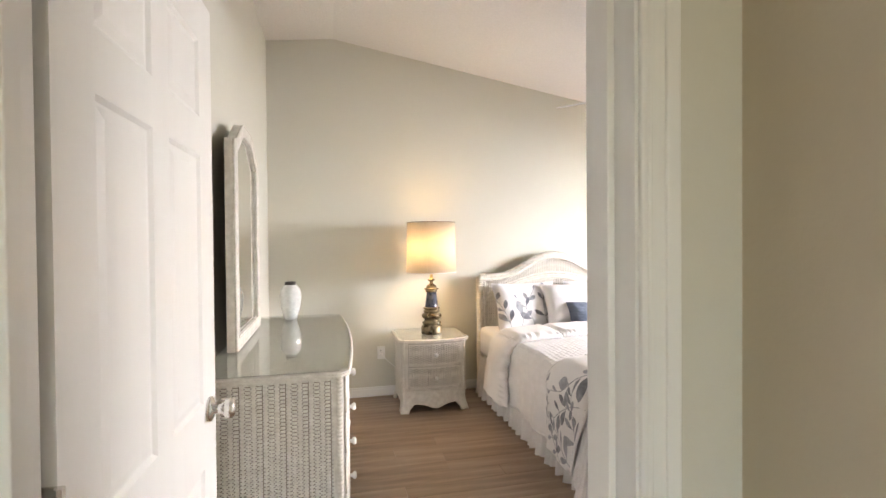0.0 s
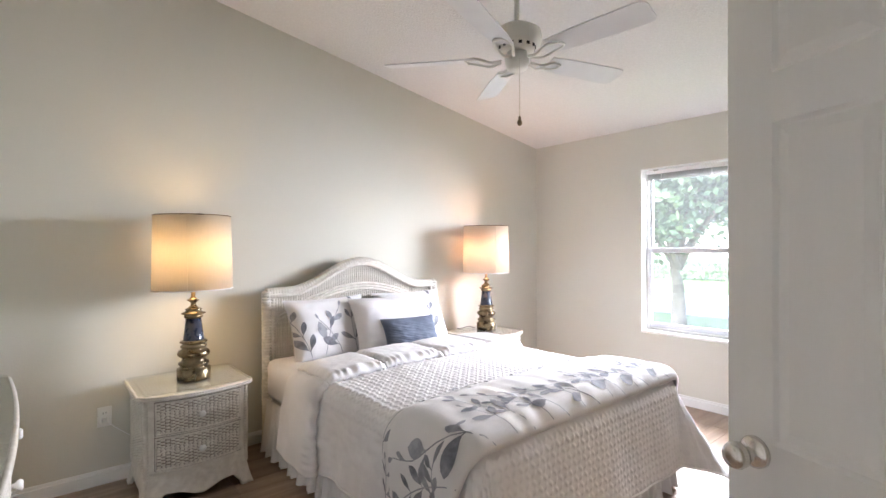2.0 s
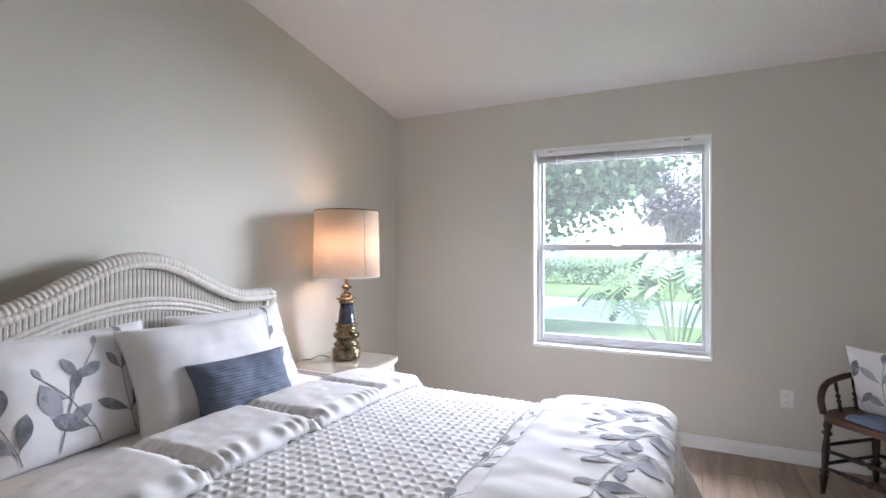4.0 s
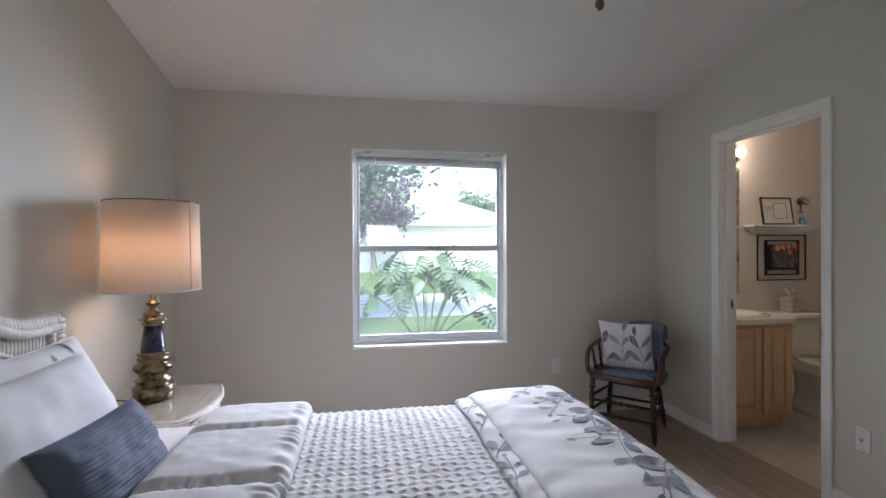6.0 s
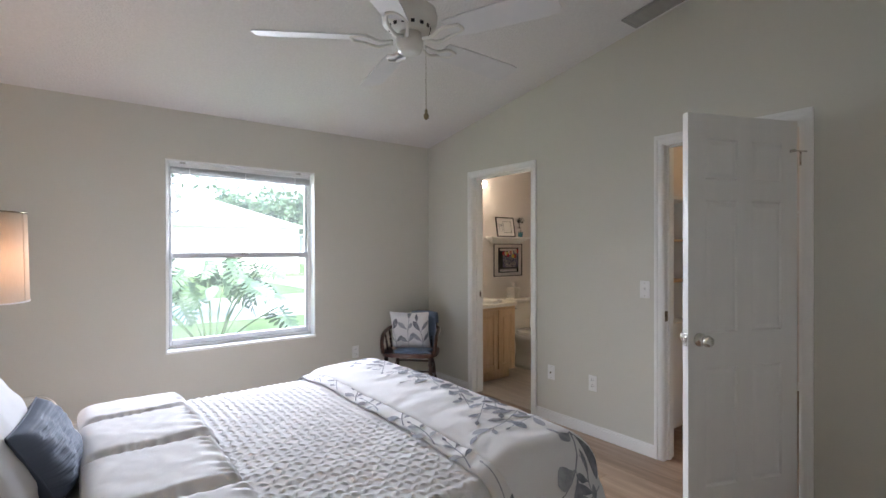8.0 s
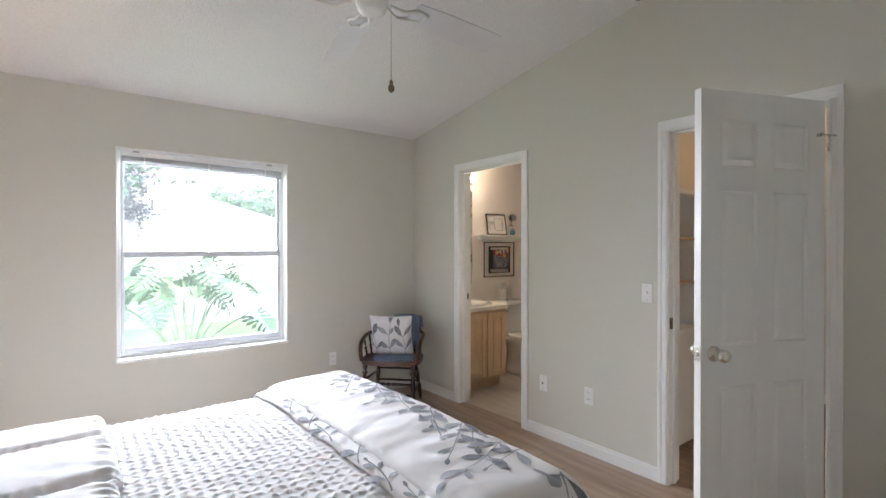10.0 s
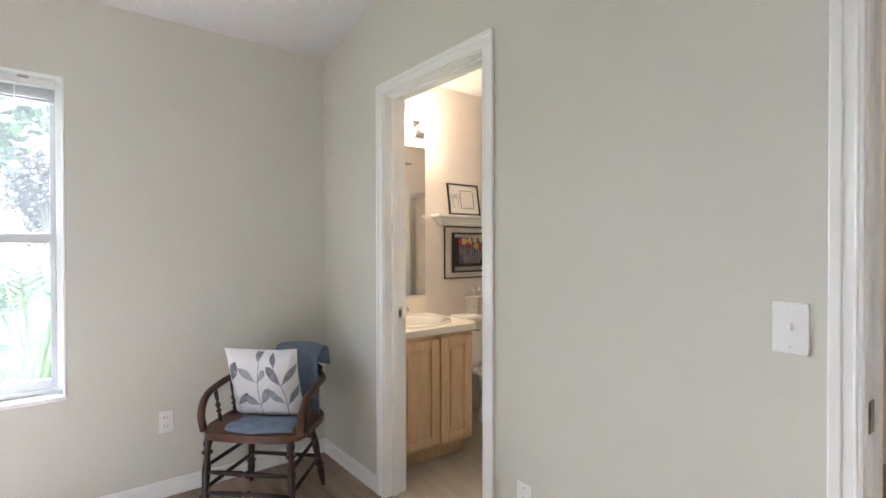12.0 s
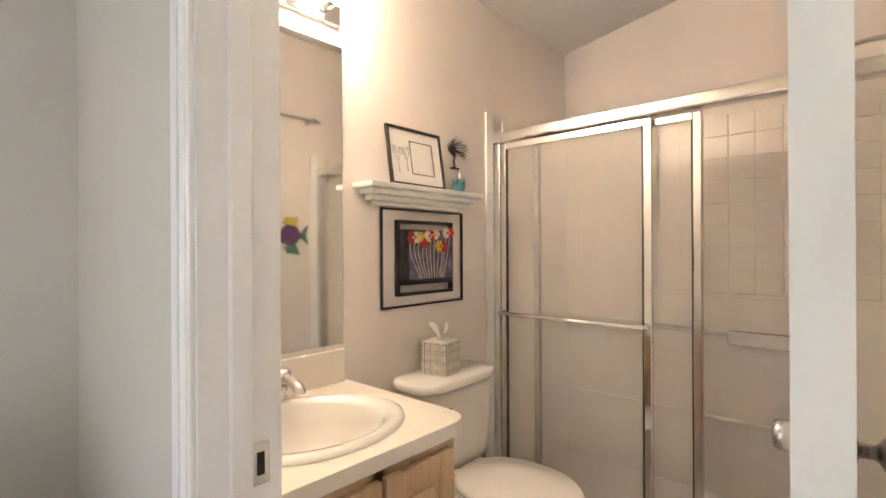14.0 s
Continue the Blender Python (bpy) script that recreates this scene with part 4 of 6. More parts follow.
# ---- table lamps ----
BASE = [(0.088, 0.0), (0.090, 0.004), (0.090, 0.062), (0.084, 0.066), (0.074, 0.070), (0.072, 0.080), (0.082, 0.088), (0.080, 0.098), (0.066, 0.104), (0.062, 0.120),
        (0.072, 0.128), (0.084, 0.140), (0.087, 0.152), (0.080, 0.165), (0.064, 0.172), (0.062, 0.180), (0.070, 0.186), (0.070, 0.194), (0.060, 0.200), (0.062, 0.208), (0.074, 0.214), (0.072, 0.220), (0.056, 0.226)]
NECK = [(0.044, 0.352), (0.050, 0.356), (0.050, 0.366), (0.046, 0.370), (0.064, 0.378), (0.064, 0.383), (0.046, 0.388), (0.040, 0.398), (0.046, 0.404), (0.030, 0.412), (0.016, 0.424), (0.014, 0.440), (0.030, 0.452), (0.034, 0.458), (0.022, 0.464), (0.012, 0.474), (0.011, 0.545)]


def table_lamp(at, watts, color):
    t = thing("table_lamp", "brass and navy column lamp with linen drum shade, lit", "table lamp", at, 0, "bedside lamps")
    part("base", lathe(bmesh.new(), BASE, 40), BRASS, t, "antique brass turned base", smooth=True)
    part("column", lathe(bmesh.new(), [(0.056, 0.226), (0.055, 0.23), (0.041, 0.352)], 40), NAVY, t, "dark navy tapered column", smooth=True)
    part("neck", lathe(bmesh.new(), NECK, 32), BRASS, t, smooth=True)
    bm = bmesh.new()
    rb, rt, z0, z1 = 0.212, 0.203, 0.522, 0.945
    rings = [[bm.verts.new((r * math.cos(k * math.pi / 32), r * math.sin(k * math.pi / 32), z)) for k in range(64)] for r, z in ((rb, z0), (rt, z1), (rt - 0.002, z1), (rb - 0.002, z0))]
    for a, b in zip(rings, rings[1:] + rings[:1]):
        for k in range(64):
            bm.faces.new((a[k], a[(k + 1) % 64], b[(k + 1) % 64], b[k]))
    sh = part("shade", bm, SHADE, t, "cream linen drum shade", smooth=True)
    for r, z, mt in ((rb, z0, SHAM), (rt, z1, BRASS)):
        bm = bmesh.new()
        tube(bm, [(r * math.cos(k * math.pi / 24), r * math.sin(k * math.pi / 24), z) for k in range(49)], 0.0035, 6)
        part("shade_rim", bm, mt, sh, smooth=True)
    bm = bmesh.new()
    tube(bm, [(rb * math.cos(4.35) * 1.003, rb * math.sin(4.35) * 1.003, z0), (rt * math.cos(4.35) * 1.004, rt * math.sin(4.35) * 1.004, z1)], 0.0022, 5)
    part("seam", bm, SHADE, sh)
    bm = bmesh.new()
    for g in (0, 120, 240):
        tube(bm, [(0, 0, z1 - 0.02), (rt * math.cos(radians(g)), rt * math.sin(radians(g)), z1 - 0.004)], 0.0022, 5)
    tube(bm, [(0, 0, 0.54), (0, 0, z1 - 0.02)], 0.003, 5)
    part("harp", bm, BRASS, t)
    ob = lamp("lamp_bulb", 'POINT', Matrix.Translation((at[0], at[1], at[2] + 0.715)), watts, color, 0.10)
    return t


table_lamp((0.995, 3.975, 0.603), 0.62, (1.0, 0.68, 0.34))
table_lamp((3.455, 4.020, 0.603), 0.80, (1.0, 0.58, 0.40))
cord = thing("lamp_cord", "white lamp cord from outlet to nightstand", "cord")
part("wire", tube(bmesh.new(), curve_points([(0.592, 4.272, 0.37), (0.625, 4.25, 0.34), (0.70, 4.258, 0.27), (0.78, 4.27, 0.20)], 8), 0.003, 6), PLASTIC, cord, smooth=True)
part("plug", boxed(0.579, 0.605, 4.262, 4.284, 0.356, 0.382, 0.004), PLASTIC, cord)
cord = thing("lamp_cord", "dark lamp cord curled on nightstand", "cord")
part("wire", tube(bmesh.new(), curve_points([(3.40, 4.11, 0.606), (3.35, 4.15, 0.625), (3.29, 4.17, 0.61), (3.27, 4.22, 0.606)], 8), 0.0028, 6), BLACK, cord, smooth=True)

# ---- chair in the corner ----
chair = thing("armchair", "worn dark wooden low-back spindle armchair in corner", "chair", (4.115, 1.12, 0), 45)
SEAT_H = 0.435
LEGP = [(r, z) for r, z in ((0.011, 0.0), (0.016, 0.05), (0.020, 0.10), (0.015, 0.12), (0.025, 0.13), (0.014, 0.14), (0.0195, 0.26), (0.013, 0.33), (0.026, 0.345), (0.013, 0.36), (0.021, 0.39), (0.014, 0.42))]


def turned_bar(bm, a, b, prof, seg=10):
    a, b = Vector(a), Vector(b)
    tot = prof[-1][1]
    tube(bm, [a.lerp(b, z / tot) for r, z in prof], [r for r, z in prof], seg)


# local frame: front towards +y, width along x
FEET = {"fl": ((-0.218, 0.185), (-0.20, 0.17)), "fr": ((0.218, 0.185), (0.20, 0.17)), "bl": ((-0.205, -0.225), (-0.16, -0.15)), "br": ((0.205, -0.225), (0.16, -0.15))}
for f0, f1 in FEET.values():
    bm = bmesh.new()
    turned_bar(bm, (*f0, 0.0), (*f1, SEAT_H - 0.01), LEGP)
    part("leg", bm, DARKWOOD, chair, smooth=True)


def leg_at(k, z):
    (a, b), (c, d) = FEET[k]
    t = z / SEAT_H
    return (a + (c - a) * t, b + (d - b) * t, z)


STRETCH = [(0.008, 0), (0.011, 0.1), (0.014, 0.2), (0.008, 0.215), (0.020, 0.24), (0.008, 0.265), (0.014, 0.28), (0.011, 0.38), (0.008, 0.48)]
for a, b, z in (("fl", "fr", 0.15), ("fl", "fr", 0.25), ("bl", "br", 0.18), ("bl", "br", 0.30), ("fl", "bl", 0.17), ("fl", "bl", 0.28), ("fr", "br", 0.17), ("fr", "br", 0.28)):
    bm = bmesh.new()
    turned_bar(bm, leg_at(a, z), leg_at(b, z), STRETCH if a == "fl" and b == "fr" else [(0.009, 0), (0.011, 0.5), (0.009, 1.0)])
    part("stretcher", bm, DARKWOOD, chair, smooth=True)
outl = []
for k in range(40):
    g = 2 * math.pi * k / 40
    c, s = math.cos(g), math.sin(g)
    outl.append((0.255 * math.copysign(abs(c) ** 0.55, c), 0.225 * math.copysign(abs(s) ** 0.6, s) - 0.005 + (0.012 * math.cos(2 * g) if s > 0 else 0)))
part("seat", prism(bmesh.new(), outl, SEAT_H - 0.018, SEAT_H + 0.018, 0.010), SEATWOOD, chair, "reddish-brown worn saddle seat", smooth=False)
rail = curve_points([(-0.235, 0.15, SEAT_H + 0.01), (-0.245, 0.155, 0.53), (-0.250, 0.11, 0.605), (-0.250, 0.0, 0.635), (-0.235, -0.14, 0.65), (-0.14, -0.225, 0.675), (0, -0.245, 0.69),
                     (0.14, -0.225, 0.675), (0.235, -0.14, 0.65), (0.250, 0.0, 0.635), (0.250, 0.11, 0.605), (0.245, 0.155, 0.53), (0.235, 0.15, SEAT_H + 0.01)], 7)
part("arm_rail", tube(bmesh.new(), rail, 0.0175, 10), SEATWOOD, chair, "bent wooden arm and back rail", smooth=True)
crest = [p + Vector((0, 0.004, 0.022)) for p in rail if p.z > 0.66]
part("crest", tube(bmesh.new(), crest, 0.02, 10), DARKWOOD, chair, smooth=True)
SP = [(0.008, 0), (0.010, 0.06), (0.006, 0.08), (0.0145, 0.10), (0.006, 0.12), (0.0145, 0.15), (0.006, 0.17), (0.010, 0.22), (0.008, 0.30)]
for x, y in ((-0.235, 0.04), (-0.225, -0.08), (-0.17, -0.17), (-0.09, -0.205), (0.0, -0.215), (0.09, -0.205), (0.17, -0.17), (0.225, -0.08), (0.235, 0.04)):
    topz = 0.632 + 0.05 * smooth01((-y - 0.05) / 0.18)
    bm = bmesh.new()
    turned_bar(bm, (x * 0.93, y * 0.93, SEAT_H + 0.01), (x * 1.045, y * 1.08, topz), SP, 8)
    part("spindle", bm, DARKWOOD, chair, smooth=True)
cm = Matrix.Translation((0, 0, -0.030)) @ chair.matrix_world
chair.matrix_world = chair.matrix_world @ Matrix.Diagonal((1, 1, 0.93, 1))
pillow("throw_cushion", "square white cushion with grey leaf print on chair", 0.37, 0.36, 0.12, cm @ pose(0.02, -0.03, 0.637, 17, 0, 180), SHAM,
       [(-0.125, -0.17, 1.62, 0.28, 0.14), (0.0, -0.17, 1.75, 0.30, 0.14), (0.12, -0.165, 1.35, 0.27, 0.135)], 9.3, "cushion")


def cloth_back(u, v):
    """A cloth over the chair's back: u across, v from the seat up, over and down behind."""
    x = -0.06 - u * 0.20 - 0.012 * math.sin(7 * v + 3 * u)
    arc = max(0.0, min(1.0, (v - 0.29) / 0.10))
    y = -0.172 - 0.022 * v / 0.29 if v < 0.29 else -0.194 - 0.125 * (1 - math.cos(math.pi * arc)) / 2 * 1.0
    z = 0.455 + v if v < 0.29 else 0.745 + 0.045 * math.sin(math.pi * arc) - max(0.0, v - 0.39)
    return cm @ Vector((x - 0.05 * max(0, v - 0.3), y + 0.10 * u * u * (1 if v < 0.3 else 0.4) + 0.006 * math.sin(11 * u + 5 * v), z - 0.025 * u * u))


tagged(sheet("shawl", cloth_back, span(-0.55, 0.78, 40), span(0, 0.46, 50), DENIM, thick=0.008), "faded blue cloth draped over the chair back", "shawl")


def cloth_seat(u, v):
    return cm @ Vector((-0.03 + 0.165 * u + 0.012 * math.sin(4 * v), 0.075 + 0.10 * v + 0.02 * math.sin(3 * u + 1), SEAT_H + 0.024 + 0.022 * (1 - u ** 4) * (1 - v ** 4) + 0.006 * noise.noise((u * 4, v * 4, 1))))


tagged(sheet("folded_cloth", cloth_seat, span(-1, 1, 30), span(-1, 1, 24), DENIM, thick=0.012), "folded pale blue cloth under the cushion on seat", "cloth")

# ---- ceiling fan ----
FX, FY = 2.115, 2.470
fan = thing("ceiling_fan", "white five-blade ceiling fan on rod with pull chain", "ceiling fan", (FX, FY, 0))
cz = ceiling_at(FX)
part("canopy", lathe(bmesh.new(), [(0.02, cz - 0.085), (0.055, cz - 0.07), (0.068, cz - 0.03), (0.07, cz + 0.01)], 28), FANWHITE, fan, smooth=True)
part("rod", lathe(bmesh.new(), [(0.0125, 2.44), (0.0125, cz - 0.08)], 14), FANWHITE, fan, smooth=True)
part("motor", lathe(bmesh.new(), [(0.05, 2.315), (0.085, 2.32), (0.092, 2.345), (0.118, 2.352), (0.122, 2.385), (0.115, 2.415), (0.085, 2.435), (0.04, 2.444), (0.025, 2.46), (0.0125, 2.47)], 36), FANWHITE, fan, smooth=True)
for k in range(14):
    g = 2 * math.pi * k / 14
    part("vent_slot", boxed(-0.008, 0.008, -0.002, 0.002, -0.007, 0.007, 0.0), BLACK, fan).matrix_local = pose(0.0905 * math.cos(g), 0.0905 * math.sin(g), 2.334, 0, 0, 90 + math.degrees(g))
part("switch_housing", lathe(bmesh.new(), [(0.03, 2.225), (0.05, 2.235), (0.058, 2.26), (0.06, 2.29), (0.048, 2.305), (0.05, 2.316)], 30), FANWHITE, fan, smooth=True)


def blade_mesh():
    bm = bmesh.new()
    pts = [(0.19, -0.052), (0.30, -0.062), (0.60, -0.070), (0.648, -0.066), (0.662, -0.045), (0.662, 0.045), (0.648, 0.066), (0.60, 0.070), (0.30, 0.062), (0.19, 0.052)]
    prism(bm, pts, -0.003, 0.003)
    return bm


for k in range(5):
    g = 58 + 72 * k
    arm = part("blade_iron", tube(tube(bmesh.new(), curve_points([(0.075, -0.01, 0), (0.13, -0.028, -0.012), (0.19, -0.04, 0.006), (0.25, -0.022, 0.012)], 6), 0.008, 6),
                                  curve_points([(0.075, 0.01, 0), (0.13, 0.028, -0.012), (0.19, 0.04, 0.006), (0.25, 0.022, 0.012), (0.25, -0.022, 0.012)], 6), 0.008, 6), FANWHITE, fan, smooth=True)
    arm.matrix_local = pose(0, 0, 2.275, 0, 0, g)
    bl = part("blade", blade_mesh(), BLADE, arm)
    bl.matrix_local = pose(0, 0, 0.018, -14, 0, 0)
part("pull_chain", tube(bmesh.new(), [(-0.044, -0.055, 2.26), (-0.045, -0.055, 1.985)], 0.0016, 5), NICKEL, fan)
part("pull_knob", lathe(bmesh.new(), [(0.004, 1.938), (0.011, 1.945), (0.012, 1.958), (0.006, 1.968), (0.007, 1.978), (0.002, 1.985)], 14, (-0.045, -0.055, 0)), BRASS, fan, smooth=True)

# ---- ceiling vent, plates ----
vent = thing("ceiling_vent", "louvred air vent in sloped ceiling, greyed by painted shade", "vent")
vent.matrix_world = Matrix.Translation((1.93, 0.76, ceiling_at(1.93) - 0.004)) @ pose(0, 0, 0, 0, math.degrees(math.atan(SLOPE)), 0)
bm = bmesh.new()
for q in ((-0.18, 0.18, -0.085, -0.065), (-0.18, 0.18, 0.065, 0.085), (-0.18, -0.16, -0.065, 0.065), (0.16, 0.18, -0.065, 0.065)):
    box(bm, *q, -0.012, 0.0, 0.002)
part("vent_frame", bm, VENTSHADE, vent)
part("backing", boxed(-0.16, 0.16, -0.065, 0.065, -0.003, 0.0), BLACK, vent)
for k in range(7):
    part("slat", boxed(-0.16, 0.16, -0.007, 0.007, -0.001, 0.001), VENTSHADE, vent).matrix_local = pose(0, -0.054 + 0.018 * k, -0.007, 35, 0, 0)


def wall_plate(name, label, category, m, w=0.07, h=0.115, kind="outlet"):
    """A plate in its own plane, front towards -y."""
    t = thing(name, label, category)
    t.matrix_world = m
    part("plate", boxed(-w / 2, w / 2, -0.006, 0.0, -h / 2, h / 2, 0.003), PLASTIC, t)
    if kind == "outlet":
        for dz in (-0.022, 0.022):
            soc = part("socket", boxed(-0.017, 0.017, -0.0085, -0.005, dz - 0.014, dz + 0.014, 0.003), PLASTIC, t)
            part("slots", box(boxed(-0.008, -0.006, -0.0095, -0.008, dz - 0.005, dz + 0.006), 0.006, 0.008, -0.0095, -0.008, dz - 0.005, dz + 0.006), BLACK, soc)
    elif kind == "switch":
        part("toggle", boxed(-0.005, 0.005, -0.018, -0.005, -0.004, 0.012, 0.002), PLASTIC, t)
        part("slot", boxed(-0.007, 0.007, -0.0068, -0.005, -0.013, 0.013), TRIM, t)
    else:
        part("jack", lathe(bmesh.new(), [(0.008, 0), (0.008, 0.01), (0.004, 0.011)], 12, m=pose(0, -0.005, 0, 90, 0, 0)), NICKEL, t)
    for dz in (-h / 2 + 0.016, h / 2 - 0.016):
        if kind != "outlet":
            part("screw", lathe(bmesh.new(), [(0.003, 0), (0.002, 0.001)], 8, m=pose(0, -0.006, dz, 90, 0, 0)), NICKEL, t)
    return t


wall_plate("outlet", "white duplex outlet plate with plug on wall", "outlet", pose(0.592, N, 0.388, 0, 0, 0))
wall_plate("outlet", "white duplex outlet plate on wall under window", "outlet", pose(E, 1.5, 0.384, 0, 0, -90))
wall_plate("cable_plate", "white cable jack plate on wall", "wall plate", pose(2.857, S, 0.388, 0, 0, 180), kind="jack")
wall_plate("outlet", "white duplex outlet plate low on wall", "outlet", pose(2.473, S, 0.386, 0, 0, 180))
wall_plate("light_switch", "white toggle light switch beside closet door", "light switch", pose(2.068, S, 1.099, 0, 0, 180), kind="switch")

# ---- blind at the window's top ----
blind = thing("window_blind", "white mini blind drawn up to window head", "blind")
hang = pose(E + 0.045, 2.492, 2.035, 0.0, 0, 0)
part("headrail", boxed(-0.018, 0.018, -0.56, 0.56, -0.03, 0.002, 0.003), PLASTIC, blind).matrix_local = hang
stack = hang @ pose(0, 0, -0.058, 0.9, 0, 0)
for k in range(9):
    part("slat", boxed(-0.013, 0.013, -0.553, 0.553, -0.0012, 0.0012), BLINDSHADE, blind).matrix_local = stack @ pose(0, 0, 0.022 - 0.0048 * k, 0, 6, 0)
part("bottom_rail", boxed(-0.012, 0.012, -0.555, 0.555, -0.032, -0.022, 0.003), BLINDSHADE, blind).matrix_local = stack
for yy in (-0.42, 0.0, 0.42):
    part("cord", boxed(-0.0145, 0.0145, yy - 0.002, yy + 0.002, -0.034, 0.03), PLASTIC, blind).matrix_local = stack
for yy in (-0.45, 0.47):
    part("bracket", boxed(-0.020, 0.016, yy - 0.02, yy + 0.02, -0.004, 0.02, 0.002), NICKEL, blind).matrix_local = hang

# ---- bathroom ----
BE, BN, BWX, BS = E - 0.025, S - 0.126, 2.96, -1.77       # faces of the bath walls
bath_floor = tagged(part("floor_bath", boxed(BWX, BE, -1.05, S - 0.06, -0.0118, -0.0115), SLAB), "pale wood-look vinyl bath floor", "floor", kind="structure")

VX0, VY0, VZ = 3.955, -0.080, 0.765                        # vanity front, its open end, cabinet height
van = thing("vanity_cabinet", "pale oak vanity cabinet with two panelled doors", "cabinet")
part("body", boxed(VX0, BE, VY0, BN, 0.10, 0.62), OAK, van)
part("side", boxed(VX0, BE, VY0 - 0.002, VY0 + 0.016, 0.10, VZ), OAK, van)
part("toe_kick", boxed(VX0 + 0.06, BE, VY0 + 0.01, BN, 0.0, 0.10), OAK, van)
bm = bmesh.new()
for q in ((VY0, VY0 + 0.035, 0.10, VZ), (0.165, 0.205, 0.10, VZ), (BN - 0.03, BN, 0.10, VZ), (VY0 + 0.035, BN - 0.03, VZ - 0.035, VZ), (VY0 + 0.035, BN - 0.03, 0.10, 0.135)):
    box(bm, VX0 - 0.018, VX0, *q, 0.002)
part("face_frame", bm, OAK, van)
for q0, q1 in ((VY0 + 0.022, 0.178), (0.192, BN - 0.018)):
    x = VX0 - 0.020
    za, zb = 0.125, VZ - 0.025
    bm = bmesh.new()
    for r in ((q0, q0 + 0.055, za, zb), (q1 - 0.055, q1, za, zb), (q0 + 0.055, q1 - 0.055, zb - 0.055, zb), (q0 + 0.055, q1 - 0.055, za, za + 0.055)):
        box(bm, x - 0.019, x, *r, 0.004)
    dr = part("door", bm, OAK, van, "oak frame door with raised panel")
    part("panel", boxed(x - 0.009, x - 0.002, q0 + 0.052, q1 - 0.052, za + 0.052, zb - 0.052, 0.002), OAK, dr)
    part("raised_field", boxed(x - 0.0165, x - 0.0085, q0 + 0.072, q1 - 0.072, za + 0.072, zb - 0.072, 0.006), OAK, dr)

# counter with an oval hole, drop-in sink
top_t = thing("countertop", "cream laminate vanity counter with rounded corner and backsplash", "countertop")
CZ = 0.802
cx0, cx1, cy0, cy1 = VX0 - 0.035, BE, -0.138, BN
scx, scy, sa, sb = 4.19, 0.20, 0.195, 0.235


def rim_pt(g):
    c, s = math.cos(g), math.sin(g)
    k = min((cx1 - scx) / c if c > 1e-9 else 1e9, (cx0 - scx) / c if c < -1e-9 else 1e9, (cy1 - scy) / s if s > 1e-9 else 1e9, (cy0 - scy) / s if s < -1e-9 else 1e9)
    x, y = scx + k * c, scy + k * s
    rr = 0.075
    kx, ky = cx0 + rr, cy0 + rr
    if x < kx and y < ky:
        d = Vector((x - kx, y - ky)).normalized() * rr
        x, y = kx + d.x, ky + d.y
    return x, y


angles = sorted({2 * math.pi * k / 96 for k in range(96)} | {math.atan2(b - scy, a - scx) % (2 * math.pi) for a in (cx0, cx1) for b in (cy0, cy1)})
bm = bmesh.new()
o_hi = [bm.verts.new((*rim_pt(g), CZ)) for g in angles]
o_lo = [bm.verts.new((*rim_pt(g), VZ)) for g in angles]
i_hi = [bm.verts.new((scx + sa * math.cos(g), scy + sb * math.sin(g), CZ)) for g in angles]
i_lo = [bm.verts.new((scx + sa * math.cos(g), scy + sb * math.sin(g), VZ)) for g in angles]
n = len(angles)
for k in range(n):
    j = (k + 1) % n
    bm.faces.new((o_hi[k], o_hi[j], i_hi[j], i_hi[k]))
    bm.faces.new((o_lo[k], o_lo[j], o_hi[j], o_hi[k]))
    bm.faces.new((i_lo[j], i_lo[k], i_hi[k], i_hi[j]))
part("counter", bm, COUNTER, top_t)
part("backsplash", boxed(BE - 0.018, BE, cy0 + 0.02, BN, CZ, CZ + 0.115, 0.004), COUNTER, top_t)

sink = thing("sink", "cream oval drop-in sink with wide rim", "sink")
bm = bmesh.new()
rings = []
for r, z in ((1.13, CZ + 0.001), (1.12, CZ + 0.010), (1.05, CZ + 0.016), (0.93, CZ + 0.012), (0.86, CZ - 0.005), (0.78, CZ - 0.05), (0.66, CZ - 0.10), (0.42, CZ - 0.135), (0.12, CZ - 0.142), (0.02, CZ - 0.143)):
    rings.append([bm.verts.new((scx + sa * r * math.cos(2 * math.pi * k / 48), scy + sb * r * math.sin(2 * math.pi * k / 48), z)) for k in range(48)])
for a, b in zip(rings, rings[1:]):
    for k in range(48):
        bm.faces.new((a[k], a[(k + 1) % 48], b[(k + 1) % 48], b[k]))
bm.faces.new(rings[-1])
part("basin", bm, PORCELAIN, sink, smooth=True)
part("drain", lathe(bmesh.new(), [(0.022, 0), (0.022, 0.003), (0.012, 0.004)], 18, (scx, scy, CZ - 0.142)), CHROME, sink, smooth=True)
tap = thing("faucet", "chrome single-lever faucet behind sink", "faucet", (4.41, 0.165, CZ))
part("base_plate", boxed(-0.028, 0.028, -0.075, 0.075, 0.0, 0.014, 0.006), CHROME, tap)
part("spout", tube(bmesh.new(), curve_points([(0, 0, 0.01), (-0.005, 0, 0.055), (-0.05, 0, 0.082), (-0.105, 0, 0.068), (-0.115, 0, 0.05)], 6), [0.022] * 8 + [0.016] * 16 + [0.013], 14), CHROME, tap, smooth=True)
part("lever", lathe(bmesh.new(), [(0.022, 0.06), (0.028, 0.075), (0.026, 0.095), (0.014, 0.105)], 20, (0.0, -0.01, 0)), CHROME, tap, smooth=True)

mirror2 = thing("wall_mirror", "frameless wall mirror above vanity", "mirror")
part("glass", boxed(BE - 0.008, BE - 0.001, -0.12, BN - 0.004, 0.932, 1.972, 0.002), MIRROR, mirror2)

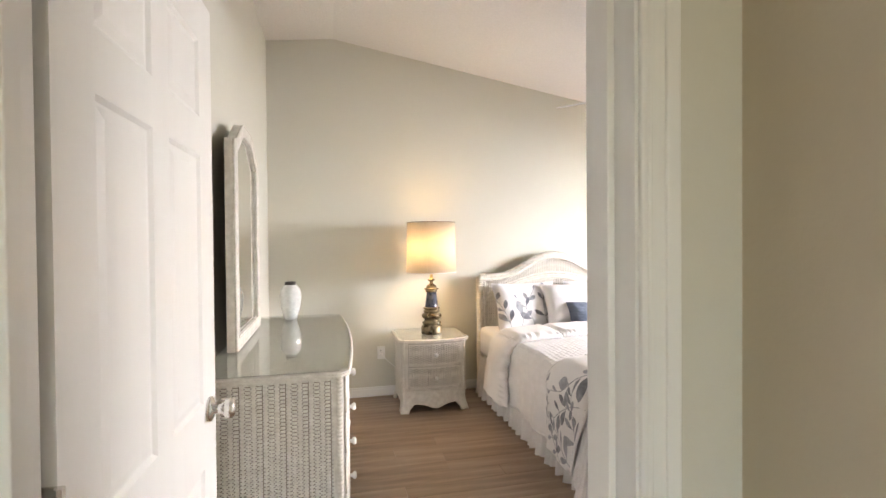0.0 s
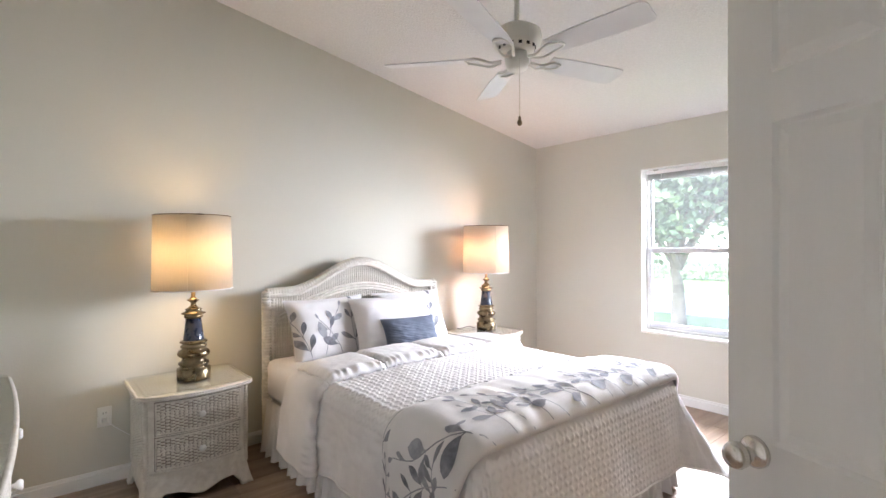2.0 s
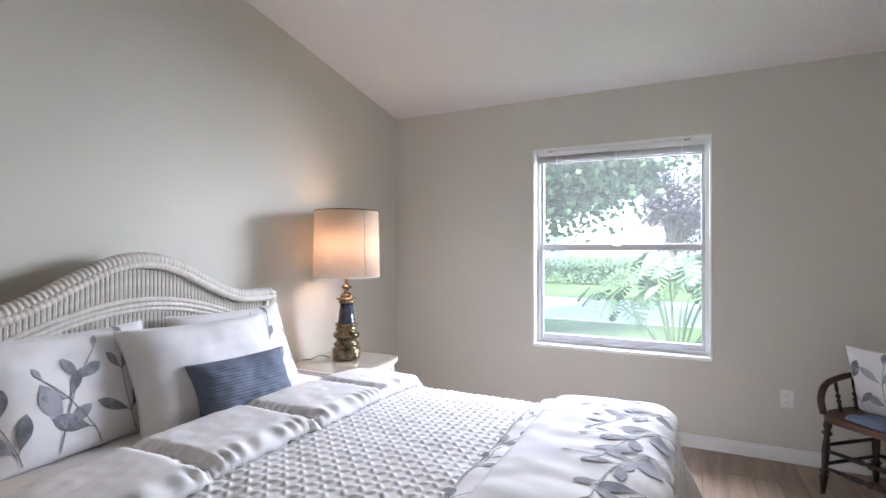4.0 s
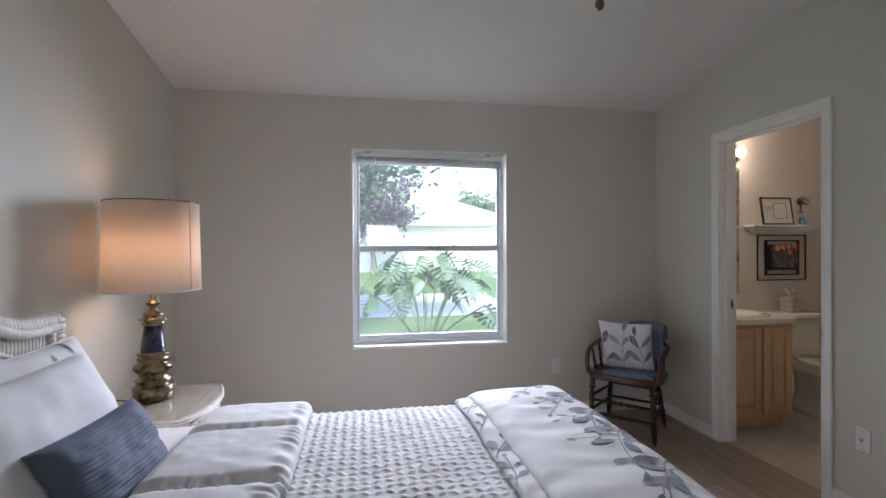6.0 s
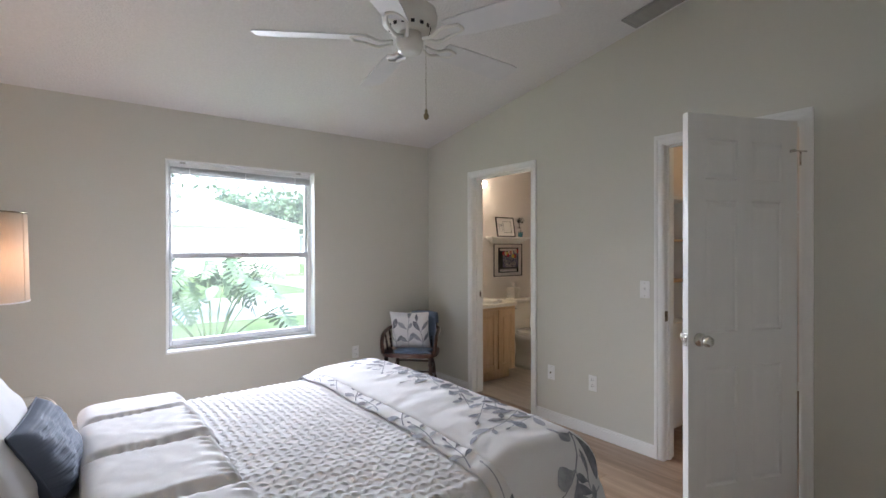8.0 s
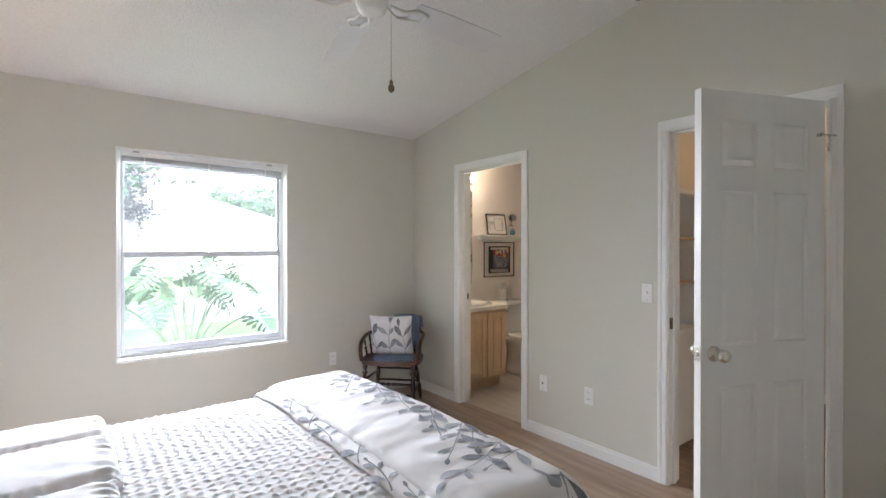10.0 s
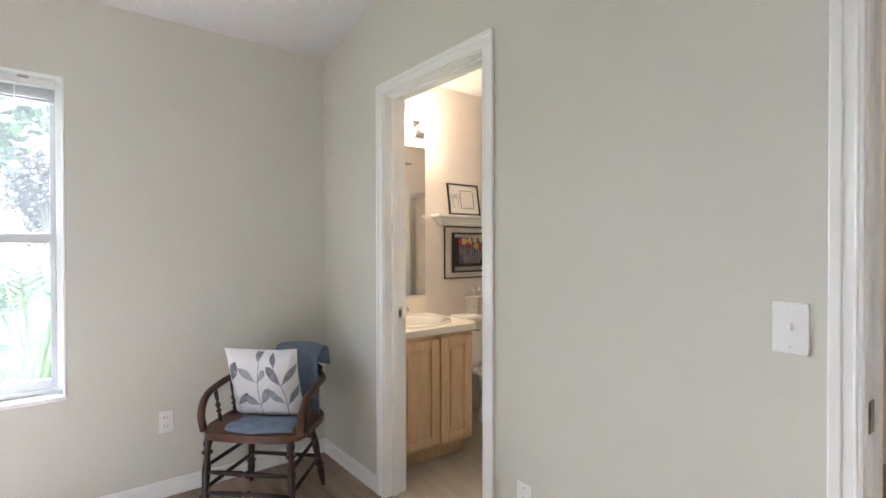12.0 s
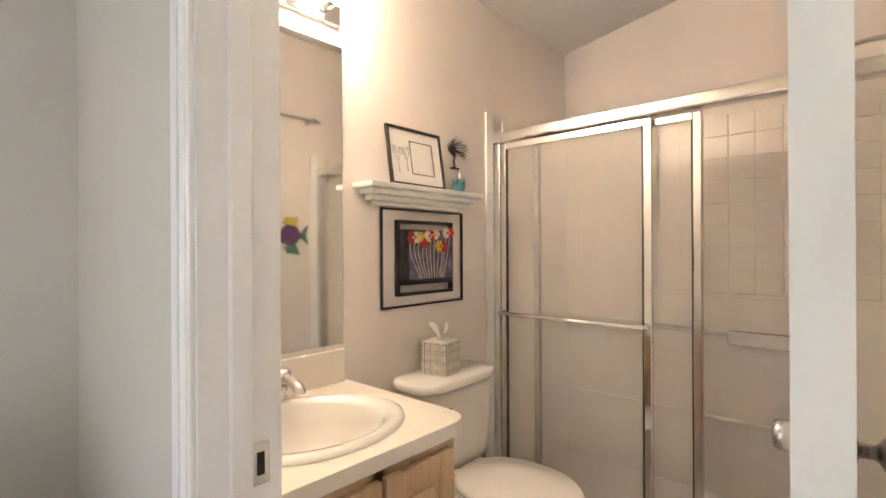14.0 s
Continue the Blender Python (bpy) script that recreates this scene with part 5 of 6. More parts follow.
# light bar with clear globe bulbs
bar = thing("vanity_light", "chrome bath light bar with lit clear bulbs", "wall light")
part("back_plate", boxed(BE - 0.022, BE, -0.105, 0.47, 2.035, 2.155, 0.006), CHROME, bar)
for k in range(4):
    y = -0.04 + 0.15 * k
    bm = bmesh.new()
    lathe(bm, [(0.028, 0), (0.028, 0.022), (0.020, 0.03), (0.017, 0.05)], 18, m=pose(BE - 0.02, y, 2.095, 0, -90, 0))
    sock = part("socket", bm, CHROME, bar, smooth=True)
    bm = bmesh.new()
    prof = [(0.014, 0.045)] + [(0.040 * math.sin(g), 0.092 - 0.040 * math.cos(g)) for g in span(0.45, 3.0, 10)] + [(0.002, 0.132)]
    lathe(bm, prof, 20, m=pose(BE - 0.02, y, 2.095, 0, -90, 0))
    globe = part("bulb", bm, PANE, sock, "clear glass globe bulb", smooth=True)
    globe.visible_shadow = False
    part("filament", tube(bmesh.new(), curve_points([(BE - 0.10, y - 0.012, 2.09), (BE - 0.118, y - 0.006, 2.10), (BE - 0.118, y + 0.006, 2.10), (BE - 0.10, y + 0.012, 2.09)], 4), 0.006, 6), BULB, sock)
    lamp("bath_bulb", 'POINT', Matrix.Translation((BE - 0.112, y, 2.095)), 0.21, (1.0, 0.83, 0.69), 0.05)

# wall shelf with its things
shelf = thing("wall_shelf", "white moulded picture ledge on bath wall", "shelf")
for nm, d, y0s, y1s, z0s, z1s in (("ledge", 0.115, -0.80, -0.165, 1.484, 1.504), ("cove", 0.090, -0.772, -0.193, 1.464, 1.484), ("moulding", 0.062, -0.745, -0.22, 1.444, 1.464), ("lower_moulding", 0.036, -0.72, -0.245, 1.428, 1.444)):
    part(nm, boxed(BE - d, BE, y0s, y1s, z0s, z1s, 0.005), TRIM, shelf)


def framed(name, label, y0, y1, z0, z1, m, bar_w, depth, mount=True):
    t = thing(name, label, "picture")
    t.matrix_world = m
    bm = bmesh.new()
    for q in ((y0, y0 + bar_w, z0, z1), (y1 - bar_w, y1, z0, z1), (y0 + bar_w, y1 - bar_w, z1 - bar_w, z1), (y0 + bar_w, y1 - bar_w, z0, z0 + bar_w)):
        box(bm, -depth, 0.0, *q, 0.002)
    part("picture_frame", bm, BLACK, t, "thin black frame")
    if mount:
        part("mat_board", boxed(-depth * 0.5, -0.002, y0 + bar_w, y1 - bar_w, z0 + bar_w, z1 - bar_w), PAPER, t)
    return t


pic = framed("tree_print", "black-framed ink print of winter trees on ledge", -0.15, 0.15, 0.0, 0.235, pose(BE - 0.055, -0.45, 1.506, 0, 9, 0), 0.011, 0.014)
bm = bmesh.new()
for q in ((-0.095, -0.092, 0.05, 0.185), (0.03, 0.033, 0.05, 0.185), (-0.092, 0.03, 0.182, 0.185), (-0.092, 0.03, 0.05, 0.053)):
    box(bm, -0.0085, -0.0065, *q)
part("inner_line", bm, BLACK, pic)


def ink_tree(bm, y, z, h, seed, x=-0.0075, r=0.0022):
    rr = random.Random(seed)

    def grow(p, g, ln, rad, depth):
        q = (p[0], p[1] + ln * math.sin(g), p[2] + ln * math.cos(g))
        tube(bm, [p, q], [rad, rad * 0.7], 4)
        if depth:
            for s in (-1, 1, 0.3):
                grow(q, g + s * rr.uniform(0.3, 0.6), ln * rr.uniform(0.6, 0.8), rad * 0.62, depth - 1)
    grow((x, y, z), 0.0, h * 0.34, r, 3)


bm = bmesh.new()
ink_tree(bm, 0.10, 0.05, 0.13, 4)
ink_tree(bm, 0.055, 0.06, 0.11, 8)
part("drawn_trees", bm, SKETCH, pic)
metal = thing("metal_tree", "black wire tree ornament on bath wall", "ornament")
bm = bmesh.new()
rr = random.Random(5)
tube(bm, curve_points([(BE - 0.012, -0.722, 1.622), (BE - 0.012, -0.715, 1.65), (BE - 0.012, -0.722, 1.68), (BE - 0.012, -0.712, 1.70)], 5), 0.0045, 6)
for k in range(26):
    g = radians(-48 + 6.0 * k) + rr.uniform(-0.05, 0.05)
    ln = 0.085 * (0.75 + 0.35 * math.sin(math.pi * k / 25)) * rr.uniform(0.85, 1.1)
    p0 = Vector((BE - 0.012, -0.716, 1.672 + 0.001 * k))
    d0 = Vector((0, 0.35 - math.sin(g), math.cos(g)))
    p1 = p0 + d0 * ln * 0.5
    p2 = p0 + Vector((0, -math.sin(g) - 0.25, math.cos(g) - 0.25)) * ln * 1.0
    tube(bm, curve_points([p0, p1, p2], 4), [0.0022 - 0.00018 * q for q in range(9)], 4)
    tube(bm, [p1.lerp(p2, 0.4), p2 + Vector((0, 0.014, 0.010))], 0.0008, 4)
part("branches", bm, BLACK, metal)
part("foot", boxed(BE - 0.02, BE - 0.002, -0.745, -0.70, 1.616, 1.624, 0.002), BLACK, metal)
orn = thing("perfume_bottle", "small aqua glass crown ornament on ledge", "ornament", (BE - 0.055, -0.695, 1.504))
part("body", lathe(bmesh.new(), [(0.022, 0), (0.026, 0.01), (0.028, 0.03), (0.018, 0.045), (0.006, 0.055)], 16), AQUA, orn, smooth=True)
for k in range(5):
    part("point", lathe(bmesh.new(), [(0.006, 0.0), (0.007, 0.02), (0.001, 0.045)], 6, (0.024 * math.cos(k * 1.257), 0.024 * math.sin(k * 1.257), 0.022)), AQUA, orn)
part("stopper", lathe(bmesh.new(), [(0.005, 0.055), (0.009, 0.066), (0.006, 0.085), (0.001, 0.10)], 10), CHROME, orn, smooth=True)

art = framed("flower_picture", "floating black frames round a colourful flower painting", -0.24, 0.24, -0.195, 0.195, pose(BE - 0.004, -0.53, 1.228), 0.008, 0.012, False)
bm = bmesh.new()
for q in ((-0.165, -0.15, -0.15, 0.15), (0.15, 0.165, -0.15, 0.15), (-0.15, 0.15, 0.138, 0.15), (-0.15, 0.15, -0.15, -0.138)):
    box(bm, -0.018, 0.0, *q, 0.002)
part("inner_frame", bm, BLACK, art, "black inner frame")
part("canvas_edge", boxed(-0.045, -0.012, -0.128, 0.155, -0.105, 0.112, 0.003), BLACK, art)
part("painting", boxed(-0.0475, -0.045, -0.122, 0.132, -0.086, 0.107), ARTBLUE, art, "violet-blue painted ground")
rr = random.Random(2)
for k in range(11):
    y, z = -0.108 + 0.0225 * k, 0.072 + rr.uniform(-0.03, 0.035)
    material = (RED, CREAMP, RED, YELLOW, CREAMP)[k % 5]
    bm = bmesh.new()
    for j in range(6):
        g = j * 1.047
        lathe(bm, [(0.012, 0.0), (0.013, 0.003), (0.003, 0.006)], 8, m=pose(-0.0478, y + 0.013 * math.cos(g), z + 0.012 * math.sin(g), 0, -90, 0))
    part("flower", bm, material, art)
    part("flower_stem", tube(bmesh.new(), curve_points([(-0.0485, y, z), (-0.0485, y + 0.008, z - 0.06), (-0.0485, y * 0.6, -0.082)], 5), 0.0013, 4), CREAMP, art)

# ---- toilet ----
TY = -0.535
wc = thing("toilet", "white two-piece toilet with closed lid", "toilet", (BE, TY, 0))


def oval(cx, a, b, z, k=2.3, seg=40, back=None):
    pts = []
    for j in range(seg):
        g = 2 * math.pi * j / seg
        c, s = math.cos(g), math.sin(g)
        x = cx + a * math.copysign(abs(c) ** (2 / k), c)
        pts.append((max(x, -9) if back is None else min(x, back), b * math.copysign(abs(s) ** (2 / k), s), z))
    return pts


def loft(rings):
    bm = bmesh.new()
    vv = [[bm.verts.new(p) for p in r] for r in rings]
    for a, b in zip(vv, vv[1:]):
        for k in range(len(a)):
            bm.faces.new((a[k], a[(k + 1) % len(a)], b[(k + 1) % len(a)], b[k]))
    bm.faces.new(vv[0][::-1])
    bm.faces.new(vv[-1])
    return bm


part("bowl", loft([oval(-0.36, 0.24, 0.115, 0.0), oval(-0.36, 0.23, 0.10, 0.04), oval(-0.36, 0.21, 0.085, 0.14), oval(-0.38, 0.22, 0.11, 0.24), oval(-0.42, 0.25, 0.165, 0.33), oval(-0.43, 0.26, 0.185, 0.385), oval(-0.43, 0.25, 0.178, 0.395)]), PORCELAIN, wc, smooth=True)
part("deck", boxed(-0.27, -0.02, -0.14, 0.14, 0.34, 0.40, 0.02), PORCELAIN, wc)
part("tank", loft([oval(-0.115, 0.085, 0.18, 0.395, 5), oval(-0.115, 0.092, 0.195, 0.45, 5), oval(-0.115, 0.100, 0.213, 0.735, 5)]), PORCELAIN, wc, smooth=True)
part("tank_lid", loft([oval(-0.12, 0.108, 0.222, 0.735, 4), oval(-0.12, 0.115, 0.228, 0.742, 4), oval(-0.12, 0.115, 0.228, 0.765, 4), oval(-0.12, 0.106, 0.22, 0.775, 4)]), PORCELAIN, wc, "rounded tank lid", smooth=True)
part("seat", loft([oval(-0.45, 0.235, 0.188, 0.397, 2.2), oval(-0.45, 0.24, 0.192, 0.405, 2.2), oval(-0.45, 0.235, 0.188, 0.415, 2.2)]), PORCELAIN, wc, smooth=True)
part("lid", loft([oval(-0.45, 0.235, 0.188, 0.417, 2.2), oval(-0.45, 0.24, 0.192, 0.425, 2.2), oval(-0.45, 0.225, 0.178, 0.437, 2.2), oval(-0.45, 0.10, 0.08, 0.441, 2.2)]), PORCELAIN, wc, "closed lid", smooth=True)
for s in (-0.07, 0.07):
    part("lid_hinge", boxed(-0.245, -0.215, s - 0.022, s + 0.022, 0.40, 0.435, 0.008), PORCELAIN, wc)
part("flush_lever", tube(bmesh.new(), [(-0.225, 0.17, 0.68), (-0.232, 0.17, 0.68), (-0.235, 0.10, 0.672)], 0.006, 8), CHROME, wc, smooth=True)
for s in (-0.105, 0.105):
    part("bolt_cap", lathe(bmesh.new(), [(0.014, 0), (0.013, 0.012), (0.004, 0.018)], 12, (-0.33, s, 0.02)), PORCELAIN, wc, smooth=True)

tis = thing("tissue_box", "square white wicker tissue cover with tissue", "tissue box", (BE - 0.12, TY + 0.03, 0.775), 12)
for k, (ox, oy, ud) in enumerate(((-0.055, 0.055, (0, -1, 0)), (-0.055, -0.055, (1, 0, 0)), (0.055, -0.055, (0, 1, 0)), (0.055, 0.055, (-1, 0, 0)))):
    wicker_panel("side", (ox, oy, 0.0), ud, (0, 0, 1), 0.110, 0.125, tis, 0, 0.0026, lambda u, v: 0.45 * weave(u, v, 0.014, 0.011) + 0.0004)
part("box_top", boxed(-0.056, 0.056, -0.056, 0.056, 0.122, 0.130, 0.003), WICKER, tis)
part("inner_box", boxed(-0.053, 0.053, -0.053, 0.053, 0.001, 0.122), PAPER, tis)


def tissue(u, v):
    r = 0.012 + 0.045 * v * (0.6 + 0.4 * math.sin(3 * u))
    return Vector((r * math.cos(u) * 0.8, r * math.sin(u), 0.126 + 0.085 * v * (0.75 + 0.35 * math.sin(2 * u + 1)) - 0.02 * v * v))


sheet("tissue", tissue, span(0, 2 * math.pi, 36), span(0, 1, 10), PAPER, tis, "pulled-up white tissue")
brush = thing("paper_holder", "white upright roll stand beside toilet", "stand", (BE - 0.05, -0.90, 0))
part("pole", lathe(bmesh.new(), [(0.045, 0), (0.045, 0.02), (0.018, 0.03), (0.018, 0.62), (0.022, 0.63), (0.022, 0.68), (0.01, 0.70)], 16), PLASTIC, brush, smooth=True)

# ---- shower ----
SY = -1.045
sh = thing("shower_enclosure", "chrome sliding shower doors with obscure glass", "shower door")
part("head_rail", boxed(BWX, BE, SY - 0.035, SY + 0.035, 1.775, 1.83, 0.010), CHROME, sh)
part("bottom_track", boxed(BWX, BE, SY - 0.03, SY + 0.03, 0.118, 0.145, 0.004), CHROME, sh)
part("wall_jamb", boxed(BE - 0.045, BE, SY - 0.028, SY + 0.028, 0.145, 1.775, 0.006), CHROME, sh)
part("wall_jamb", boxed(BWX, BWX + 0.035, SY - 0.028, SY + 0.028, 0.145, 1.775, 0.006), CHROME, sh)
for y, xa, xb in ((SY + 0.016, 3.735, 4.44), (SY - 0.016, 3.565, 4.28)):
    bm = bmesh.new()
    for q in ((xa, xa + 0.032, 0.16, 1.77), (xb - 0.028, xb, 0.16, 1.77)):
        box(bm, q[0], q[1], y - 0.010, y + 0.010, q[2], q[3], 0.004)
    box(bm, xa + 0.032, xb - 0.028, y - 0.010, y + 0.010, 1.74, 1.77, 0.003)
    box(bm, xa + 0.032, xb - 0.028, y - 0.010, y + 0.010, 0.16, 0.19, 0.003)
    pn = part("door_frame", bm, CHROME, sh)
    part("glass", boxed(xa + 0.030, xb - 0.026, y - 0.003, y + 0.003, 0.185, 1.745), FROST, pn, "obscure glass panel")
    for gx in (xa + 0.0335, xb - 0.0295):
        part("gasket", boxed(gx - 0.0035, gx + 0.0035, y - 0.0065, y + 0.0065, 0.19, 1.74), BLACK, pn, "dark rubber glazing gasket")
    yb = y + 0.045 if y > SY else y - 0.045
    bm = bmesh.new()
    tube(bm, [(xa + 0.02, yb, 0.955), (xb - 0.014, yb, 0.955)], 0.010, 10)
    for xx in (xa + 0.018, xb - 0.014):
        tube(bm, [(xx, y, 0.955), (xx, yb, 0.955)], 0.012, 8)
    part("towel_bar", bm, CHROME, pn, smooth=True)
part("bumper", boxed(BE - 0.052, BE - 0.044, SY + 0.0, SY + 0.02, 0.90, 0.93), BLACK, sh)
curb = thing("shower_tray", "white moulded shower pan with curb", "shower base")
part("curb", boxed(BWX, BE, SY - 0.05, SY + 0.05, 0.0, 0.118, 0.012), PORCELAIN, curb)
part("pan", boxed(BWX, BE, BS, SY - 0.05, 0.0, 0.05, 0.0), PORCELAIN, curb)
part("side_flange", boxed(BE - 0.012, BE, SY + 0.03, SY + 0.09, 0.0, 1.92, 0.005), TRIM, curb, "white surround edge trim")
part("side_flange", boxed(BWX, BWX + 0.012, SY + 0.03, SY + 0.09, 0.0, 1.92, 0.005), TRIM, curb, "white surround edge trim")
sur = thing("shower_surround", "cream tiled shower walls with soap ledge", "shower wall", kind="structure")
part("back_panel", boxed(BWX, BE, BS, BS + 0.010, 0.05, 1.90), TILE, sur)
part("end_panel", boxed(BE - 0.010, BE, BS + 0.010, SY - 0.05, 0.05, 1.90), TILE, sur)
part("end_panel", boxed(BWX, BWX + 0.010, BS + 0.010, SY - 0.05, 0.05, 1.90), TILE, sur)
part("soap_ledge", boxed(3.18, 3.62, BS + 0.010, BS + 0.075, 0.80, 0.865, 0.012), PORCELAIN, sur, "moulded soap ledge")
part("ledge_bar", tube(bmesh.new(), [(3.62, BS + 0.05, 0.845), (4.2, BS + 0.05, 0.845)], 0.008, 8), CHROME, sur, smooth=True)
part("mid_rail", boxed(BWX, BE, BS + 0.010, BS + 0.022, 1.02, 1.04, 0.004), TILE, sur)
part("low_rail", boxed(BWX, BE, BS + 0.010, BS + 0.035, 0.42, 0.44, 0.006), TILE, sur)
shd = thing("rain_shower", "chrome rain shower head on wall arm", "shower head")
part("arm", tube(bmesh.new(), curve_points([(BWX, -1.40, 1.95), (3.06, -1.40, 2.0), (3.20, -1.40, 1.99), (3.33, -1.40, 1.93)], 6), 0.010, 10), CHROME, shd, smooth=True)
part("head", lathe(bmesh.new(), [(0.02, 0.03), (0.05, 0.018), (0.09, 0.008), (0.09, 0.0), (0.08, -0.002)], 28, m=pose(3.36, -1.40, 1.885, 0, 12, 0)), CHROME, shd, smooth=True)
part("flange", lathe(bmesh.new(), [(0.03, 0), (0.026, 0.008), (0.012, 0.012)], 16, m=pose(BWX, -1.40, 1.95, 0, 90, 0)), CHROME, shd, smooth=True)
valve = thing("shower_valve", "chrome shower valve handle on wall", "faucet")
part("plate", lathe(bmesh.new(), [(0.07, 0), (0.065, 0.008), (0.03, 0.012), (0.022, 0.05), (0.012, 0.055)], 24, m=pose(BWX + 0.010, -1.40, 1.20, 0, 90, 0)), CHROME, valve, smooth=True)

# west wall of the bath: fish plaque, upper bar
fish = thing("fish_plaque", "painted wooden fish plaque in purple, green and yellow", "wall ornament", (BWX, -0.80, 1.36))
for nm, pts, material in (("body", [(-0.085, 0.0), (-0.05, 0.055), (0.02, 0.075), (0.07, 0.03), (0.085, 0.0), (0.06, -0.05), (0.0, -0.075), (-0.05, -0.05)], PURPLE),
                          ("top_fin", [(-0.05, 0.06), (0.05, 0.075), (0.03, 0.12), (-0.06, 0.125)], YELLOW), ("tail", [(-0.08, 0.01), (-0.135, 0.07), (-0.12, 0.0), (-0.135, -0.06), (-0.08, -0.015)], TEAL),
                          ("lower_fin", [(-0.04, -0.06), (0.04, -0.075), (0.02, -0.12), (-0.07, -0.13)], TEAL)):
    bm = bmesh.new()
    lo = [bm.verts.new((0.002, y, z)) for y, z in pts]
    hi = [bm.verts.new((0.016, y, z)) for y, z in pts]
    for k in range(len(pts)):
        bm.faces.new((lo[k], lo[(k + 1) % len(pts)], hi[(k + 1) % len(pts)], hi[k]))
    bm.faces.new(lo[::-1])
    bm.faces.new(hi)
    part(nm, bm, material, fish)
rod = thing("towel_bar", "satin towel bar high on bath wall", "towel bar")
bm = bmesh.new()
tube(bm, [(BWX + 0.06, -1.0, 2.14), (BWX + 0.06, -0.45, 2.14)], 0.009, 10)
part("bar", bm, NICKEL, rod, smooth=True)
for y in (-0.94, -0.5):
    part("post", lathe(bmesh.new(), [(0.022, 0), (0.02, 0.01), (0.012, 0.02), (0.012, 0.06), (0.016, 0.075)], 14, m=pose(BWX, y, 2.14, 0, 90, 0)), NICKEL, rod, smooth=True)
pull = thing("robe_bar", "short bronze grab bar on bath wall", "grab bar")
part("bar", tube(bmesh.new(), [(BWX + 0.05, -0.55, 0.82), (BWX + 0.05, -0.55, 1.12)], 0.009, 8), BRASS, pull, smooth=True)
for z in (0.86, 1.08):
    part("post", tube(bmesh.new(), [(BWX, -0.55, z), (BWX + 0.05, -0.55, z)], 0.007, 8), BRASS, pull, smooth=True)

# ---- closet ----
unit = thing("closet_shelf_unit", "tall narrow white shelf cabinet with open shelves", "cabinet", (2.10, -0.10, 0))
part("side", boxed(0.0, 0.30, 0.0, 0.018, 0.06, 1.72, 0.002), TRIM, unit)
part("side", boxed(0.0, 0.30, 0.542, 0.56, 0.06, 1.72, 0.002), TRIM, unit)
part("back", boxed(0.288, 0.30, 0.018, 0.542, 0.06, 1.72), TRIM, unit)
part("crown", boxed(-0.025, 0.31, -0.02, 0.58, 1.72, 1.75, 0.008), TRIM, unit)
part("lower_door", boxed(-0.018, 0.0, 0.005, 0.555, 0.08, 0.80, 0.004), TRIM, unit)
part("waist", boxed(-0.022, 0.30, -0.012, 0.572, 0.80, 0.83, 0.004), TRIM, unit)
part("bottom", boxed(0.0, 0.288, 0.018, 0.542, 0.06, 0.08), TRIM, unit)
for z in (1.12, 1.42):
    part("shelf", boxed(0.01, 0.288, 0.018, 0.542, z, z + 0.016, 0.002), OAK, unit, "wood-edged shelf")
for fx, fy in ((0.0, 0.0), (0.28, 0.0), (0.0, 0.54), (0.28, 0.54)):
    part("foot", boxed(fx, fx + 0.02, fy, fy + 0.02, 0.0, 0.06), BLACK, unit)
wire = thing("wire_shelf", "white wire closet shelf with hanging rail", "shelf")
for y in span(-1.86, -1.56, 13):
    part("wire", tube(bmesh.new(), [(0.85, y, 1.70), (2.83, y, 1.70)], 0.002, 5), PLASTIC, wire)
part("front_rail", tube(tube(bmesh.new(), [(0.85, -1.55, 1.70), (2.83, -1.55, 1.70)], 0.004, 6), [(0.85, -1.55, 1.655), (2.83, -1.55, 1.655)], 0.004, 6), PLASTIC, wire)
for x in (1.1, 1.7, 2.3, 2.7):
    part("brace", tube(bmesh.new(), [(x, -1.55, 1.68), (x, -1.865, 1.45)], 0.005, 6), PLASTIC, wire)
# unseen fixture, added to give the closet its warm light
cl = thing("closet_fill_light", "added, unseen lit bulb holder on closet ceiling", "ceiling light", (1.5, -0.9, ceiling_at(1.5)))
part("holder", lathe(bmesh.new(), [(0.03, -0.10), (0.05, -0.07), (0.055, 0.02)], 20), PLASTIC, cl, smooth=True)
part("bulb", lathe(bmesh.new(), [(0.008, -0.19), (0.028, -0.165), (0.028, -0.14), (0.014, -0.10)], 16), BULB, cl, smooth=True)
lamp("closet_fill_bulb", 'POINT', Matrix.Translation((1.5, -0.9, ceiling_at(1.5) - 0.24)), 0.72, (1.0, 0.70, 0.42), 0.04)

# ---- outdoors ----
GZ = -0.12
ground = tagged(part("ground", boxed(E + 0.3, 160, -120, 120, GZ - 0.3, GZ), GRASS), "green lawn seen through the window", "lawn", kind="structure")
tagged(part("road", boxed(10.9, 15.6, -80, 80, GZ, GZ + 0.015), ROAD), "pale concrete street beyond the lawn", "road", kind="structure")
tagged(part("driveway", boxed(15.6, 25.0, -6.5, -3.2, GZ, GZ + 0.012), ROAD), "pale concrete driveway of the opposite house", "driveway", kind="structure")


